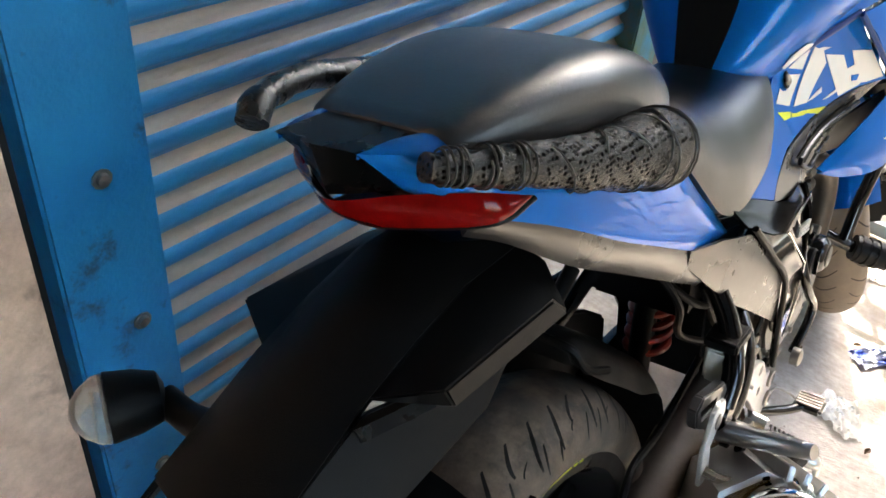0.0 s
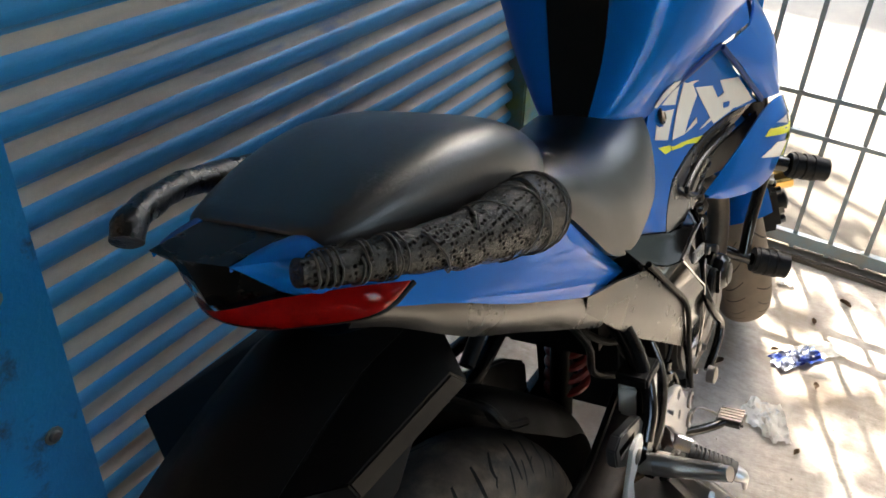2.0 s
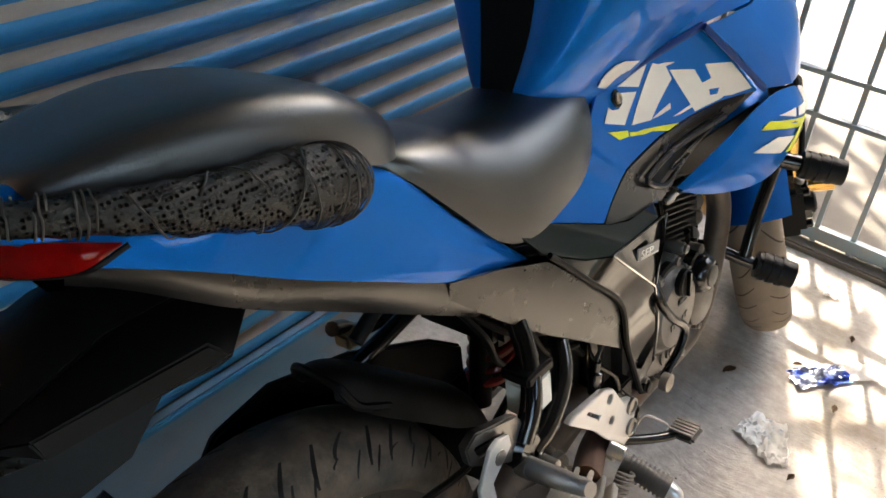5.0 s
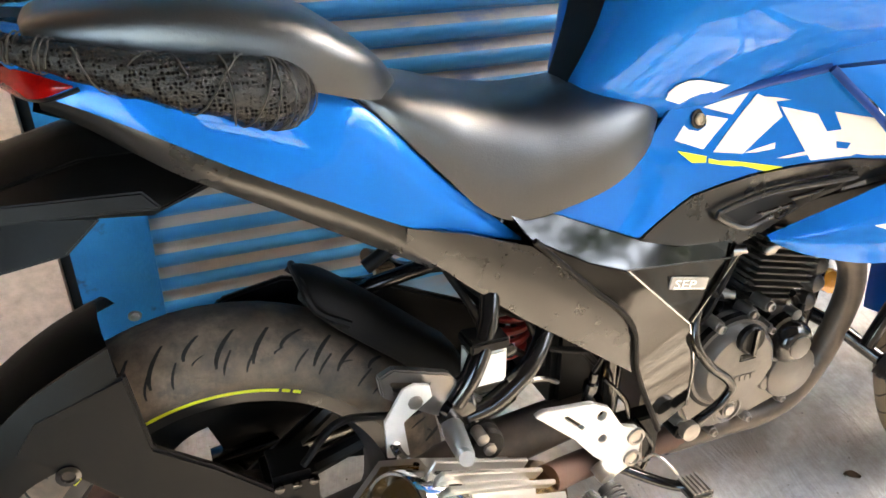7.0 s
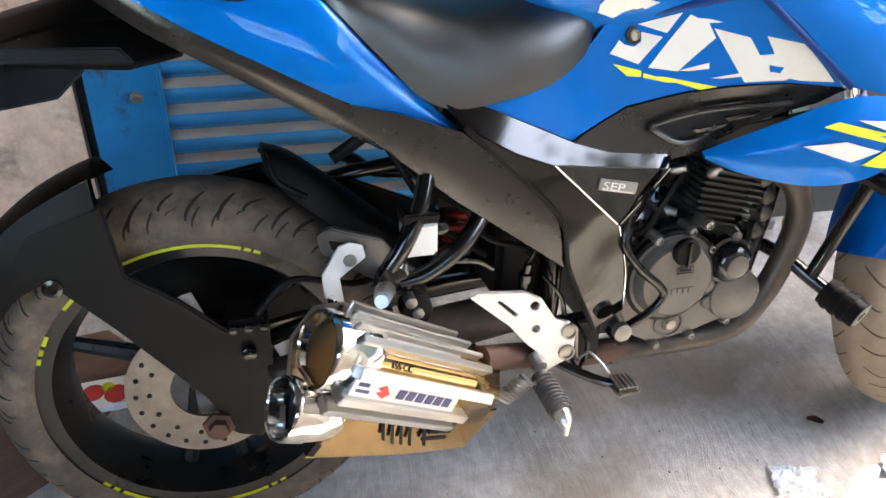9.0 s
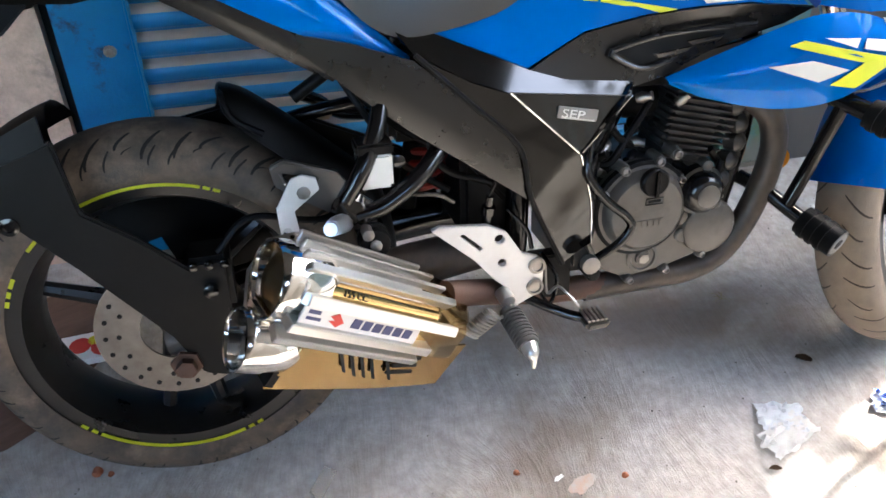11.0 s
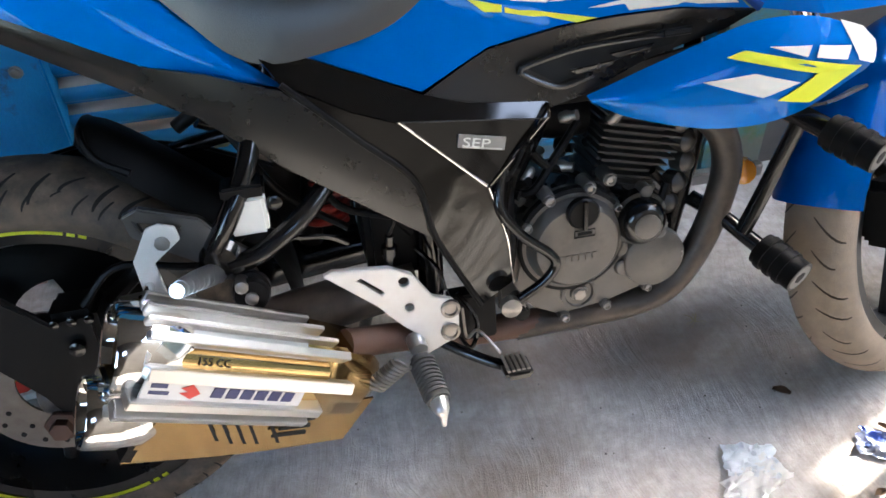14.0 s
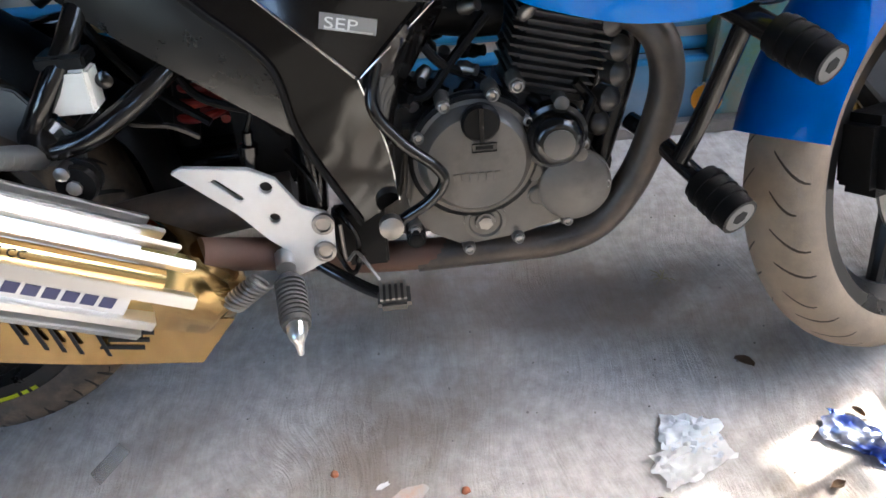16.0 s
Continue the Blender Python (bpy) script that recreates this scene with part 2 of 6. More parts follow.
def join(*bms):
    out = bmesh.new()
    for b in bms:
        me = bpy.data.meshes.new("tmp")
        b.to_mesh(me)
        b.free()
        out.from_mesh(me)
        bpy.data.meshes.remove(me)
    return out


def turned(bm, m):
    bmesh.ops.transform(bm, matrix=m, verts=bm.verts)
    return bm


def circle(cx, cz, r, n=16, r2=None):
    return [(cx + r * math.cos(2 * math.pi * i / n), cz + (r2 or r) * math.sin(2 * math.pi * i / n)) for i in range(n)]


# ---- the shed ----
WALL_Y, WALL_LEAN = 0.572, 0.05      # the shop front leans back a little from the sloping floor


def on_wall(x, z, out=0.0):
    return (x, WALL_Y + WALL_LEAN * z - out, z)


def leaned(bm):
    """Sets a mesh built on the plane y = 0 against the shop front."""
    for v in bm.verts:
        v.co.y += WALL_Y + WALL_LEAN * v.co.z
    return bm


def setting(ob, label, category):
    return tagged(ob, label, category, kind="structure")


# ground: one sheet to the horizon, the concrete floor lies on it
setting(part("ground", plate([(-400, -400), (400, -400), (400, 400), (-400, 400)], 0.05, "z", -0.056), SAND, smooth=False), "pale sunlit sandy ground outside the fence", "ground")


def floor_mesh():
    """Concrete with shallow broom strokes that run across it in long uneven arcs."""
    rows = []
    xs = np.linspace(-2.5, 1.86, 110)
    for y in np.linspace(-2.6, 0.62, 80):
        rows.append([(x, y, 0.0016 * noise.noise((x * 3, y * 3, 1.0)) + 0.0007 * noise.noise((x * 22, y * 5, 4.0))) for x in xs])
    bm = grid(rows)
    r = bmesh.ops.extrude_edge_only(bm, edges=[e for e in bm.edges if e.is_boundary])
    for v in (q for q in r["geom"] if isinstance(q, bmesh.types.BMVert)):
        v.co.z = -0.006
    return bm


FLOOR_NODES = FLOOR.node_tree
wv = FLOOR_NODES.nodes.new("ShaderNodeTexWave")
wv.bands_direction = "X"
wv.inputs["Scale"].default_value = 16
wv.inputs["Distortion"].default_value = 3
wv.inputs["Detail"].default_value = 8
wv.inputs["Detail Scale"].default_value = 2.2
wb = FLOOR_NODES.nodes.new("ShaderNodeBump")
wb.inputs["Strength"].default_value, wb.inputs["Distance"].default_value = 0.10, 0.003
FLOOR_NODES.links.new(FLOOR_NODES.nodes["Texture Coordinate"].outputs["Object"], wv.inputs["Vector"])
FLOOR_NODES.links.new(wv.outputs["Fac"], wb.inputs["Height"])
FLOOR_NODES.links.new(FLOOR_NODES.nodes["Bump"].outputs["Normal"], wb.inputs["Normal"])
FLOOR_NODES.links.new(wb.outputs["Normal"], FLOOR_NODES.nodes["Principled BSDF"].inputs["Normal"])
fm_map = FLOOR_NODES.nodes.new("ShaderNodeMapping")
fm_map.inputs["Scale"].default_value = (150, 11, 1)
fm_noise = FLOOR_NODES.nodes.new("ShaderNodeTexNoise")
fm_noise.inputs["Scale"].default_value, fm_noise.inputs["Detail"].default_value, fm_noise.inputs["Distortion"].default_value = 1.0, 5.0, 1.6
fm_bump = FLOOR_NODES.nodes.new("ShaderNodeBump")
fm_bump.inputs["Strength"].default_value, fm_bump.inputs["Distance"].default_value = 0.55, 0.0026
fm_ramp = FLOOR_NODES.nodes.new("ShaderNodeMapRange")
fm_ramp.inputs["From Min"].default_value, fm_ramp.inputs["From Max"].default_value = 0.36, 0.56
fm_ramp.inputs["To Min"].default_value, fm_ramp.inputs["To Max"].default_value = 0.93, 1.03
fm_hue = FLOOR_NODES.nodes.new("ShaderNodeHueSaturation")
fl = FLOOR_NODES.links
# the broom wandered: bend its strokes a little from place to place
fm_bend = FLOOR_NODES.nodes.new("ShaderNodeTexNoise")
fm_bend.inputs["Scale"].default_value, fm_bend.inputs["Detail"].default_value = 3.5, 1.0
fm_size = FLOOR_NODES.nodes.new("ShaderNodeVectorMath")
fm_size.operation = "SCALE"
fm_size.inputs["Scale"].default_value = 0.16
fm_shift = FLOOR_NODES.nodes.new("ShaderNodeVectorMath")
fl.new(FLOOR_NODES.nodes["Texture Coordinate"].outputs["Object"], fm_bend.inputs["Vector"])
fl.new(fm_bend.outputs["Color"], fm_size.inputs["Vector"])
fl.new(FLOOR_NODES.nodes["Texture Coordinate"].outputs["Object"], fm_shift.inputs[0])
fl.new(fm_size.outputs["Vector"], fm_shift.inputs[1])
fl.new(fm_shift.outputs["Vector"], fm_map.inputs["Vector"])
fl.new(fm_map.outputs["Vector"], fm_noise.inputs["Vector"])
fl.new(fm_noise.outputs["Fac"], fm_bump.inputs["Height"])
fl.new(wb.outputs["Normal"], fm_bump.inputs["Normal"])
fl.new(fm_bump.outputs["Normal"], FLOOR_NODES.nodes["Principled BSDF"].inputs["Normal"])
fl.new(fm_noise.outputs["Fac"], fm_ramp.inputs["Value"])
fl.new(fm_ramp.outputs["Result"], fm_hue.inputs["Value"])
fl.new(FLOOR_NODES.nodes["Principled BSDF"].inputs["Base Color"].links[0].from_socket, fm_hue.inputs["Color"])
# a darker brown band across the concrete, its edge made ragged by noise
brown_map = FLOOR_NODES.nodes.new("ShaderNodeMapping")
brown_map.inputs["Rotation"].default_value = (0, 0, radians(-8))
brown_map.vector_type = "TEXTURE"
brown_map.inputs["Location"].default_value = (0.92, 0.15, 0)
brown_map.inputs["Scale"].default_value = (0.62, 0.17, 1)
brown_ball = FLOOR_NODES.nodes.new("ShaderNodeTexGradient")
brown_ball.gradient_type = "SPHERICAL"
brown_noise = FLOOR_NODES.nodes.new("ShaderNodeTexNoise")
brown_noise.inputs["Scale"].default_value, brown_noise.inputs["Detail"].default_value = 9.0, 6.0
brown_sum = FLOOR_NODES.nodes.new("ShaderNodeMath")
brown_sum.operation = "MULTIPLY"
brown_range = FLOOR_NODES.nodes.new("ShaderNodeMapRange")
brown_range.inputs["From Min"].default_value, brown_range.inputs["From Max"].default_value = 0.08, 0.40
brown_range.inputs["To Max"].default_value = 0.75
brown_mix = FLOOR_NODES.nodes.new("ShaderNodeMix")
brown_mix.data_type = "RGBA"
brown_mix.inputs[7].default_value = (0.20, 0.145, 0.105, 1)
fl.new(FLOOR_NODES.nodes["Texture Coordinate"].outputs["Object"], brown_map.inputs["Vector"])
fl.new(brown_map.outputs["Vector"], brown_ball.inputs["Vector"])
fl.new(fm_shift.outputs["Vector"], brown_noise.inputs["Vector"])
fl.new(brown_ball.outputs["Fac"], brown_sum.inputs[0])
fl.new(brown_noise.outputs["Fac"], brown_sum.inputs[1])
fl.new(brown_sum.outputs["Value"], brown_range.inputs["Value"])
fl.new(brown_range.outputs["Result"], brown_mix.inputs[0])
fl.new(fm_hue.outputs["Color"], brown_mix.inputs[6])
fl.new(brown_mix.outputs[2], FLOOR_NODES.nodes["Principled BSDF"].inputs["Base Color"])
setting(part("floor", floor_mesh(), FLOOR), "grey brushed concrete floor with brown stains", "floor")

# the plaster wall, and unseen walls and roof added to close the place and shade it
ROOF = mat("dark_roof_sheet", (0.09, 0.085, 0.08), 0.8, 0, (0.06, 0.055, 0.05), 3, 0.7)
SHED = mat("plain_dark_wall", (0.10, 0.09, 0.08), 0.9, 0, (0.07, 0.063, 0.055), 4, 0.7, 0.5, 80)
setting(part("wall_north", leaned(box(-2.5, -0.116, 0.0, 0.2, -0.05, 5.2)), PLASTER, smooth=False), "rough beige cement-plastered wall with stains", "wall")
# far wall and upper storey reach this high to block the sun
setting(part("wall_north_far", leaned(box(1.46, 3.1, 0.02, 0.2, -0.05, 5.2)), SHED, smooth=False), "plain wall beyond the shutter, extended and raised to bound the sun", "wall")
setting(part("wall_lintel", leaned(box(-0.098, 1.46, 0.0, 0.2, 2.2, 5.2)), SHED, smooth=False), "unseen tall wall over the roller shutter, added to block the sun", "wall")
setting(part("wall_back_shop", leaned(box(-0.098, 1.46, 0.19, 0.2, -0.05, 2.2)), SHED, smooth=False), "dark wall behind the shutter", "wall")
setting(part("wall_west", box(-2.6, -2.5, -1.55, 0.75, -0.05, 2.3), SHED, smooth=False), "unseen dark end wall, added to keep west light out", "wall")
# unseen windows, sized by the fill light and barred reflections they give
WINDOWS = ((-1.35, -0.35, 0.70, 1.90), (0.35, 0.90, 1.28, 1.62))
setting(part("wall_south", plate([(-2.6, -0.05), (2.9, -0.05), (2.9, 2.32), (-2.6, 2.32)], 0.08, "y", -1.63, [[(a, lo), (b, lo), (b, hi), (a, hi)] for a, b, lo, hi in WINDOWS]), SHED, smooth=False), "unseen dark wall with two barred windows, added to shape the light", "wall")
# unseen backdrop across the yard, there to darken what the paint reflects
YARD = mat("dark_yard_wall", (0.09, 0.085, 0.07), 0.95, 0, (0.05, 0.055, 0.035), 1.2, 0.9, 0.6, 12, stain=(0.04, 0.05, 0.03), sscale=0.7)
setting(part("wall_yard", box(9.0, 9.2, -14.0, 9.0, -0.05, 5.0), YARD, smooth=False), "unseen dark wall beyond the fence, added to darken reflections", "wall")
# unseen roof; its edges set how much sky light comes in
setting(part("ceiling", box(-2.6, 2.0, -1.62, 0.70, 2.32, 2.36), ROOF, smooth=False), "unseen dark roof over the shop front, sized to shape the light", "roof")
for a, b, lo, hi in WINDOWS:
    grille = tagged(new("window_grille"), "barred iron grille in the unseen window opening", "grille")
    n = max(4, round((b - a) / 0.12))
    for k in range(n):
        x = a + (b - a) * (k + 0.5) / n
        part("grille_bar", box(x - 0.008, x + 0.008, -1.60, -1.584, lo, hi), FENCE_BLUE, grille, smooth=False)
    for z in np.linspace(lo, hi, max(3, round((hi - lo) / 0.3))):
        part("grille_rail", box(a, b, -1.583, -1.573, z - 0.015, z + 0.015), FENCE_BLUE, grille, smooth=False)

# ---- roller shutter ----
DUST = mat("dust_and_rust_on_shutter", (0.46, 0.37, 0.29), 0.85, 0, (0.32, 0.29, 0.27), 16, 0.8, 0.4, 160, stain=(0.03, 0.13, 0.32), sscale=9, sharp=(0.60, 0.70), stretch=(0.3, 1, 1))
PITCH = 0.0535
SX0, SX1 = 0.028, 1.31


def slat_mesh():
    """One slat: a flat blue face, then a rolled groove whose upper lip holds dust."""
    prof = [(0.0, 0.000), (0.004, 0.006), (0.006, 0.014), (0.005, 0.022), (0.001, 0.028), (-0.006, 0.032), (-0.011, 0.038), (-0.012, 0.043), (-0.008, 0.048), (-0.003, 0.0515), (0.0, PITCH)]
    rng = np.linspace(SX0, SX1, 14)
    bm = grid([[(x, 0.012 - y + 0.0007 * math.sin(9 * x), z) for x in rng] for y, z in prof])
    bmesh.ops.recalc_face_normals(bm, faces=bm.faces)
    return bm


shutter = setting(new("roller_shutter"), "closed blue corrugated steel roller shutter, rusty and dusty", "shutter")
bm = slat_mesh()
me = bpy.data.meshes.new("slat")
for f in bm.faces:
    zc = f.calc_center_median().z
    f.material_index = 1 if 0.0265 < zc < 0.0435 else 0
    f.smooth = True
bm.to_mesh(me)
bm.free()
me.materials.append(SHUTTER_BLUE)
me.materials.append(DUST)
for i in range(2, 40):
    ob = new("slat", me)
    z = 0.05 + i * PITCH
    ob.location = (0, WALL_Y + 0.022 + WALL_LEAN * z, z)
    ob.rotation_euler.x = -WALL_LEAN
    ob.parent = shutter
part("bottom_rail", leaned(box(SX0, SX1, 0.012, 0.034, 0.004, 0.155)), mat("pale_dusty_blue_steel", (0.09, 0.23, 0.36), 0.55, 0, (0.20, 0.24, 0.27), 9, 0.8, 0.25, 160, stain=(0.24, 0.17, 0.12), sscale=5, sharp=(0.58, 0.72), stretch=(0.4, 1, 1)), shutter, "flat pale blue steel bottom rail", bevel=0.003)
part("rail_lip", leaned(box(SX0, SX1, 0.006, 0.014, 0.1425, 0.1550)), SHUTTER_BLUE, shutter, "folded lip of the bottom rail", bevel=0.002)

post = setting(new("shutter_guide"), "blue painted steel shutter guide with dark chips and bolts", "door frame")
part("channel", leaned(box(-0.096, 0.032, -0.006, 0.05, 0.0, 2.2)), POST_BLUE, post, bevel=0.004)
part("joint", leaned(box(-0.120, -0.0965, 0.03, 0.05, 0.0, 2.2)), mat("dark_gap", (0.01, 0.01, 0.01), 0.9), post, "dark open joint beside the wall", smooth=False)
for x, z in ((-0.029, 0.664), (-0.012, 0.458), (-0.03, 1.0), (-0.02, 0.20)):
    p = on_wall(x, z, 0.006)
    part("bolt", lathe([(0, 0.012), (0.002, 0.012), (0.002, 0.008), (0.006, 0.007), (0.007, 0.003)], p, n=10), STEEL, post, "worn steel bolt head")

MOSS = mat("mossy_peeling_paint", (0.10, 0.15, 0.045), 0.9, 0, (0.04, 0.19, 0.28), 9, 1.0, 0.7, 70, stain=(0.16, 0.15, 0.11), sscale=6, sharp=(0.5, 0.6))
far_post = setting(new("shutter_guide_far"), "mossy green and blue peeling shutter guide", "door frame")
part("channel", leaned(box(1.31, 1.46, -0.006, 0.05, 0.0, 2.2)), MOSS, far_post, bevel=0.004)
part("sill", leaned(box(1.12, 1.46, -0.03, -0.006, 0.0, 0.03)), STEEL, far_post, "rusty sill bar", bevel=0.003)

# ---- fence in front ----
FX = 1.785
fence = tagged(new("bar_fence"), "pale blue welded bar fence with worn paint", "fence")
Y = 0.565
k = 0
while Y > -1.52:
    part("bar", turned(box(-0.006, 0.006, -0.006, 0.006, 0.02, 1.25), pose(FX, Y, 0, -2.3)), FENCE_BLUE, fence, smooth=False)
    Y -= 0.0935
for z, h in ((0.03, 0.035), (0.348, 0.012), (0.452, 0.012), (1.22, 0.03)):
    part("rail", box(FX - 0.011, FX + 0.011, -1.54, 0.58, z, z + h), FENCE_BLUE, fence, smooth=False)
setting(part("kerb", box(1.74, 1.86, -1.54, 0.6, -0.02, 0.018), SAND, smooth=False, bevel=0.005), "low cement kerb under the fence", "kerb")

# ---- unseen trees added outside: one dapples sun through the fence, one darkens reflections ----
BARK = mat("grey_brown_bark", (0.12, 0.09, 0.065), 0.9, 0, (0.07, 0.055, 0.04), 20, 0.8, 0.9, 40)
FOLIAGE = mat("dusty_green_leaf", (0.06, 0.10, 0.03), 0.6, 0, (0.04, 0.075, 0.02), 30, 0.6)


def shade_tree(foot, fork, crown, spread, clumps, seed):
    """A leaning trunk, limbs and a loose crown of single leaves."""
    tree = tagged(new("shade_tree"), "unseen leafy tree outside the fence, added to shape the light", "tree", "yard trees")
    foot, fork, crown = Vector(foot), Vector(fork), Vector(crown)
    part("trunk", tube([foot, foot.lerp(fork, 0.5) + Vector((0.03, 0.05, 0.1)), fork, fork.lerp(crown, 0.4)], [0.16, 0.12, 0.09, 0.06], 12), BARK, tree)
    rng = random.Random(seed)
    leaves = bmesh.new()
    for k in range(9):
        end = crown + Vector(rng.uniform(-1.6, 1.6) * q for q in spread)
        part("limb", tube([fork, fork.lerp(end, 0.5) + Vector((0, 0, 0.2)), end], [0.045, 0.025, 0.008], 8), BARK, tree)
    for k in range(clumps):
        c = crown + Vector(rng.gauss(0, q) for q in spread)
        for i in range(13):
            p = c + Vector((rng.gauss(0, 0.10), rng.gauss(0, 0.10), rng.gauss(0, 0.07)))
            m = pose(p.x, p.y, p.z, rng.uniform(-50, 50), rng.uniform(-50, 50), rng.uniform(0, 360))
            L, W = rng.uniform(0.09, 0.15), rng.uniform(0.035, 0.055)
            q = [leaves.verts.new(m @ Vector(v)) for v in ((0, 0, 0), (L * 0.4, W, 0.012), (L, 0, -0.01), (L * 0.4, -W, 0.012))]
            leaves.faces.new(q)
    part("crown", leaves, FOLIAGE, tree, smooth=False)


shade_tree((5.6, 2.6, -0.02), (5.25, 2.2, 2.0), (4.15, 0.95, 3.05), (0.55, 0.65, 0.35), 36, 21)
shade_tree((5.4, -3.0, -0.02), (5.2, -2.7, 2.1), (4.7, -1.9, 3.5), (0.7, 1.0, 0.6), 130, 5)


# ---- motorcycle ----
LEAN = 13.0
bike = tagged(new("motorcycle"), "blue and black sport motorcycle leaning on its side stand", "motorcycle")
bike.matrix_world = pose(0, 0.026, 0, -LEAN)
REAR, FRONT = (0.072, 0.0, 0.288), (1.385, 0.0, 0.292)
R_TYRE = 0.288


def tyre_point(R, w, bead_r, a):
    """A point (across, out from the axle) of the tyre's section at the angle a from its crown."""
    h = (R - bead_r) / 1.42
    return w * math.sin(a), R - h + h * math.cos(a)


def tyre_mesh(R, w, bead_r):
    """A round-shouldered tyre cross-section turned about the axle (y)."""
    prof = [tyre_point(R, w, bead_r, radians(a)) for a in np.linspace(-115, 115, 31)]
    prof += [(w * 0.55, bead_r + 0.012), (-w * 0.55, bead_r + 0.012)]
    return lathe(prof, (0, 0, 0), (0, 1, 0), 96, closed=True)


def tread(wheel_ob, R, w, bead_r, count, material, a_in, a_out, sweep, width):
    """Slanted grooves from near the crown to the shoulder, laid on as shade-coloured strips."""
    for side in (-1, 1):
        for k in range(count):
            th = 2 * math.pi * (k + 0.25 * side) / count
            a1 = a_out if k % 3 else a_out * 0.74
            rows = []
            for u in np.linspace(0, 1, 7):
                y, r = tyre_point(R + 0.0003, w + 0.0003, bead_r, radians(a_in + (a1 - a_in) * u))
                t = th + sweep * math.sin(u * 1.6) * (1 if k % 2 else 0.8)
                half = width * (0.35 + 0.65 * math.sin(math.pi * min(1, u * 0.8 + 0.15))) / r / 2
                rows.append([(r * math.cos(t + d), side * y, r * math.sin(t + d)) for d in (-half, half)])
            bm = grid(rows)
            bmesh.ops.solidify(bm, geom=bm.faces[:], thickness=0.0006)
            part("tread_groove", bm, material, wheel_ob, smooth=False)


def wheel(name, R, w, rim_r, tyre_mat, label):
    hub = part(name, lathe([(-0.05, 0.012), (-0.05, 0.026), (0.05, 0.026), (0.05, 0.012)], (0, 0, 0), (0, 1, 0), 20), RIM_BLACK, bike, label)
    part("tyre", tyre_mesh(R, w, rim_r + 0.002), tyre_mat, hub, "dusty black rubber tyre")
    b = w * 0.86
    prof = [(-b, rim_r + 0.005), (-b + 0.004, rim_r + 0.005), (-b + 0.008, rim_r - 0.012), (-0.02, rim_r - 0.028), (0.02, rim_r - 0.028), (b - 0.008, rim_r - 0.012), (b - 0.004, rim_r + 0.005), (b, rim_r + 0.005),
            (b - 0.002, rim_r - 0.018), (0.02, rim_r - 0.036), (-0.02, rim_r - 0.036), (-b + 0.002, rim_r - 0.018)]
    part("rim", lathe(prof, (0, 0, 0), (0, 1, 0), 72, closed=True), RIM_BLACK, hub)
    for i in range(3):
        a0 = 0.5 + i * 2 * math.pi / 3
        for da in (-0.22, 0.22):
            p0 = (0.024 * math.cos(a0 + da * 2), 0, 0.024 * math.sin(a0 + da * 2))
            p1 = ((rim_r - 0.03) * math.cos(a0 + da), 0, (rim_r - 0.03) * math.sin(a0 + da))
            part("spoke", tube([p0, p1], [0.016, 0.011], 8, 2, False), RIM_BLACK, hub)
    return hub


rear_wheel = wheel("rear_wheel", R_TYRE, 0.070, 0.220, RUBBER, "black cast alloy rear wheel")
rear_wheel.location = REAR
front_wheel = wheel("front_wheel", 0.283, 0.052, 0.222, DUSTY_RUBBER, "black cast alloy front wheel turned aside")
STEER = Matrix.Translation(FRONT) @ Matrix.Rotation(radians(26), 4, Vector((-math.sin(radians(25)), 0, math.cos(radians(25)))))
front_wheel.matrix_local = STEER


def both(name, build, material, label="", **kw):
    """The same panel on both flanks."""
    for s in (-1, 1):
        bm = build(-1)
        if s == 1:
            bmesh.ops.scale(bm, vec=(1, -1, 1), verts=bm.verts)
        part(name, bm, material, bike, label, **kw)


TAIL_LINE = [(-0.058, -0.040, 0.887), (-0.034, -0.078, 0.869), (0.001, -0.090, 0.852), (0.032, -0.098, 0.837), (0.066, -0.103, 0.818), (0.125, -0.106, 0.783), (0.194, -0.108, 0.746), (0.288, -0.107, 0.696), (0.36, -0.104, 0.672), (0.427, -0.097, 0.650)]
TAIL_TOP = [(-0.0905, -0.0345, 0.9225), (-0.045, -0.040, 0.9205), (0.05, -0.066, 0.903), (0.15, -0.076, 0.866), (0.25, -0.078, 0.824), (0.34, -0.088, 0.732), (0.428, -0.093, 0.652)]
TAIL_EDGE = [(-0.0905, -0.0350, 0.9222), (-0.048, -0.060, 0.912), (0.05, -0.086, 0.884), (0.15, -0.093, 0.847), (0.25, -0.096, 0.791), (0.34, -0.097, 0.715), (0.428, -0.0945, 0.6515)]


def even(pts, n=28):
    """Points along a smooth curve, spaced evenly in x."""
    C = curve(pts, 200)
    X = np.linspace(C[0, 0], C[-1, 0], n)
    return np.array([X, np.interp(X, C[:, 0], C[:, 1]), np.interp(X, C[:, 0], C[:, 2])]).T


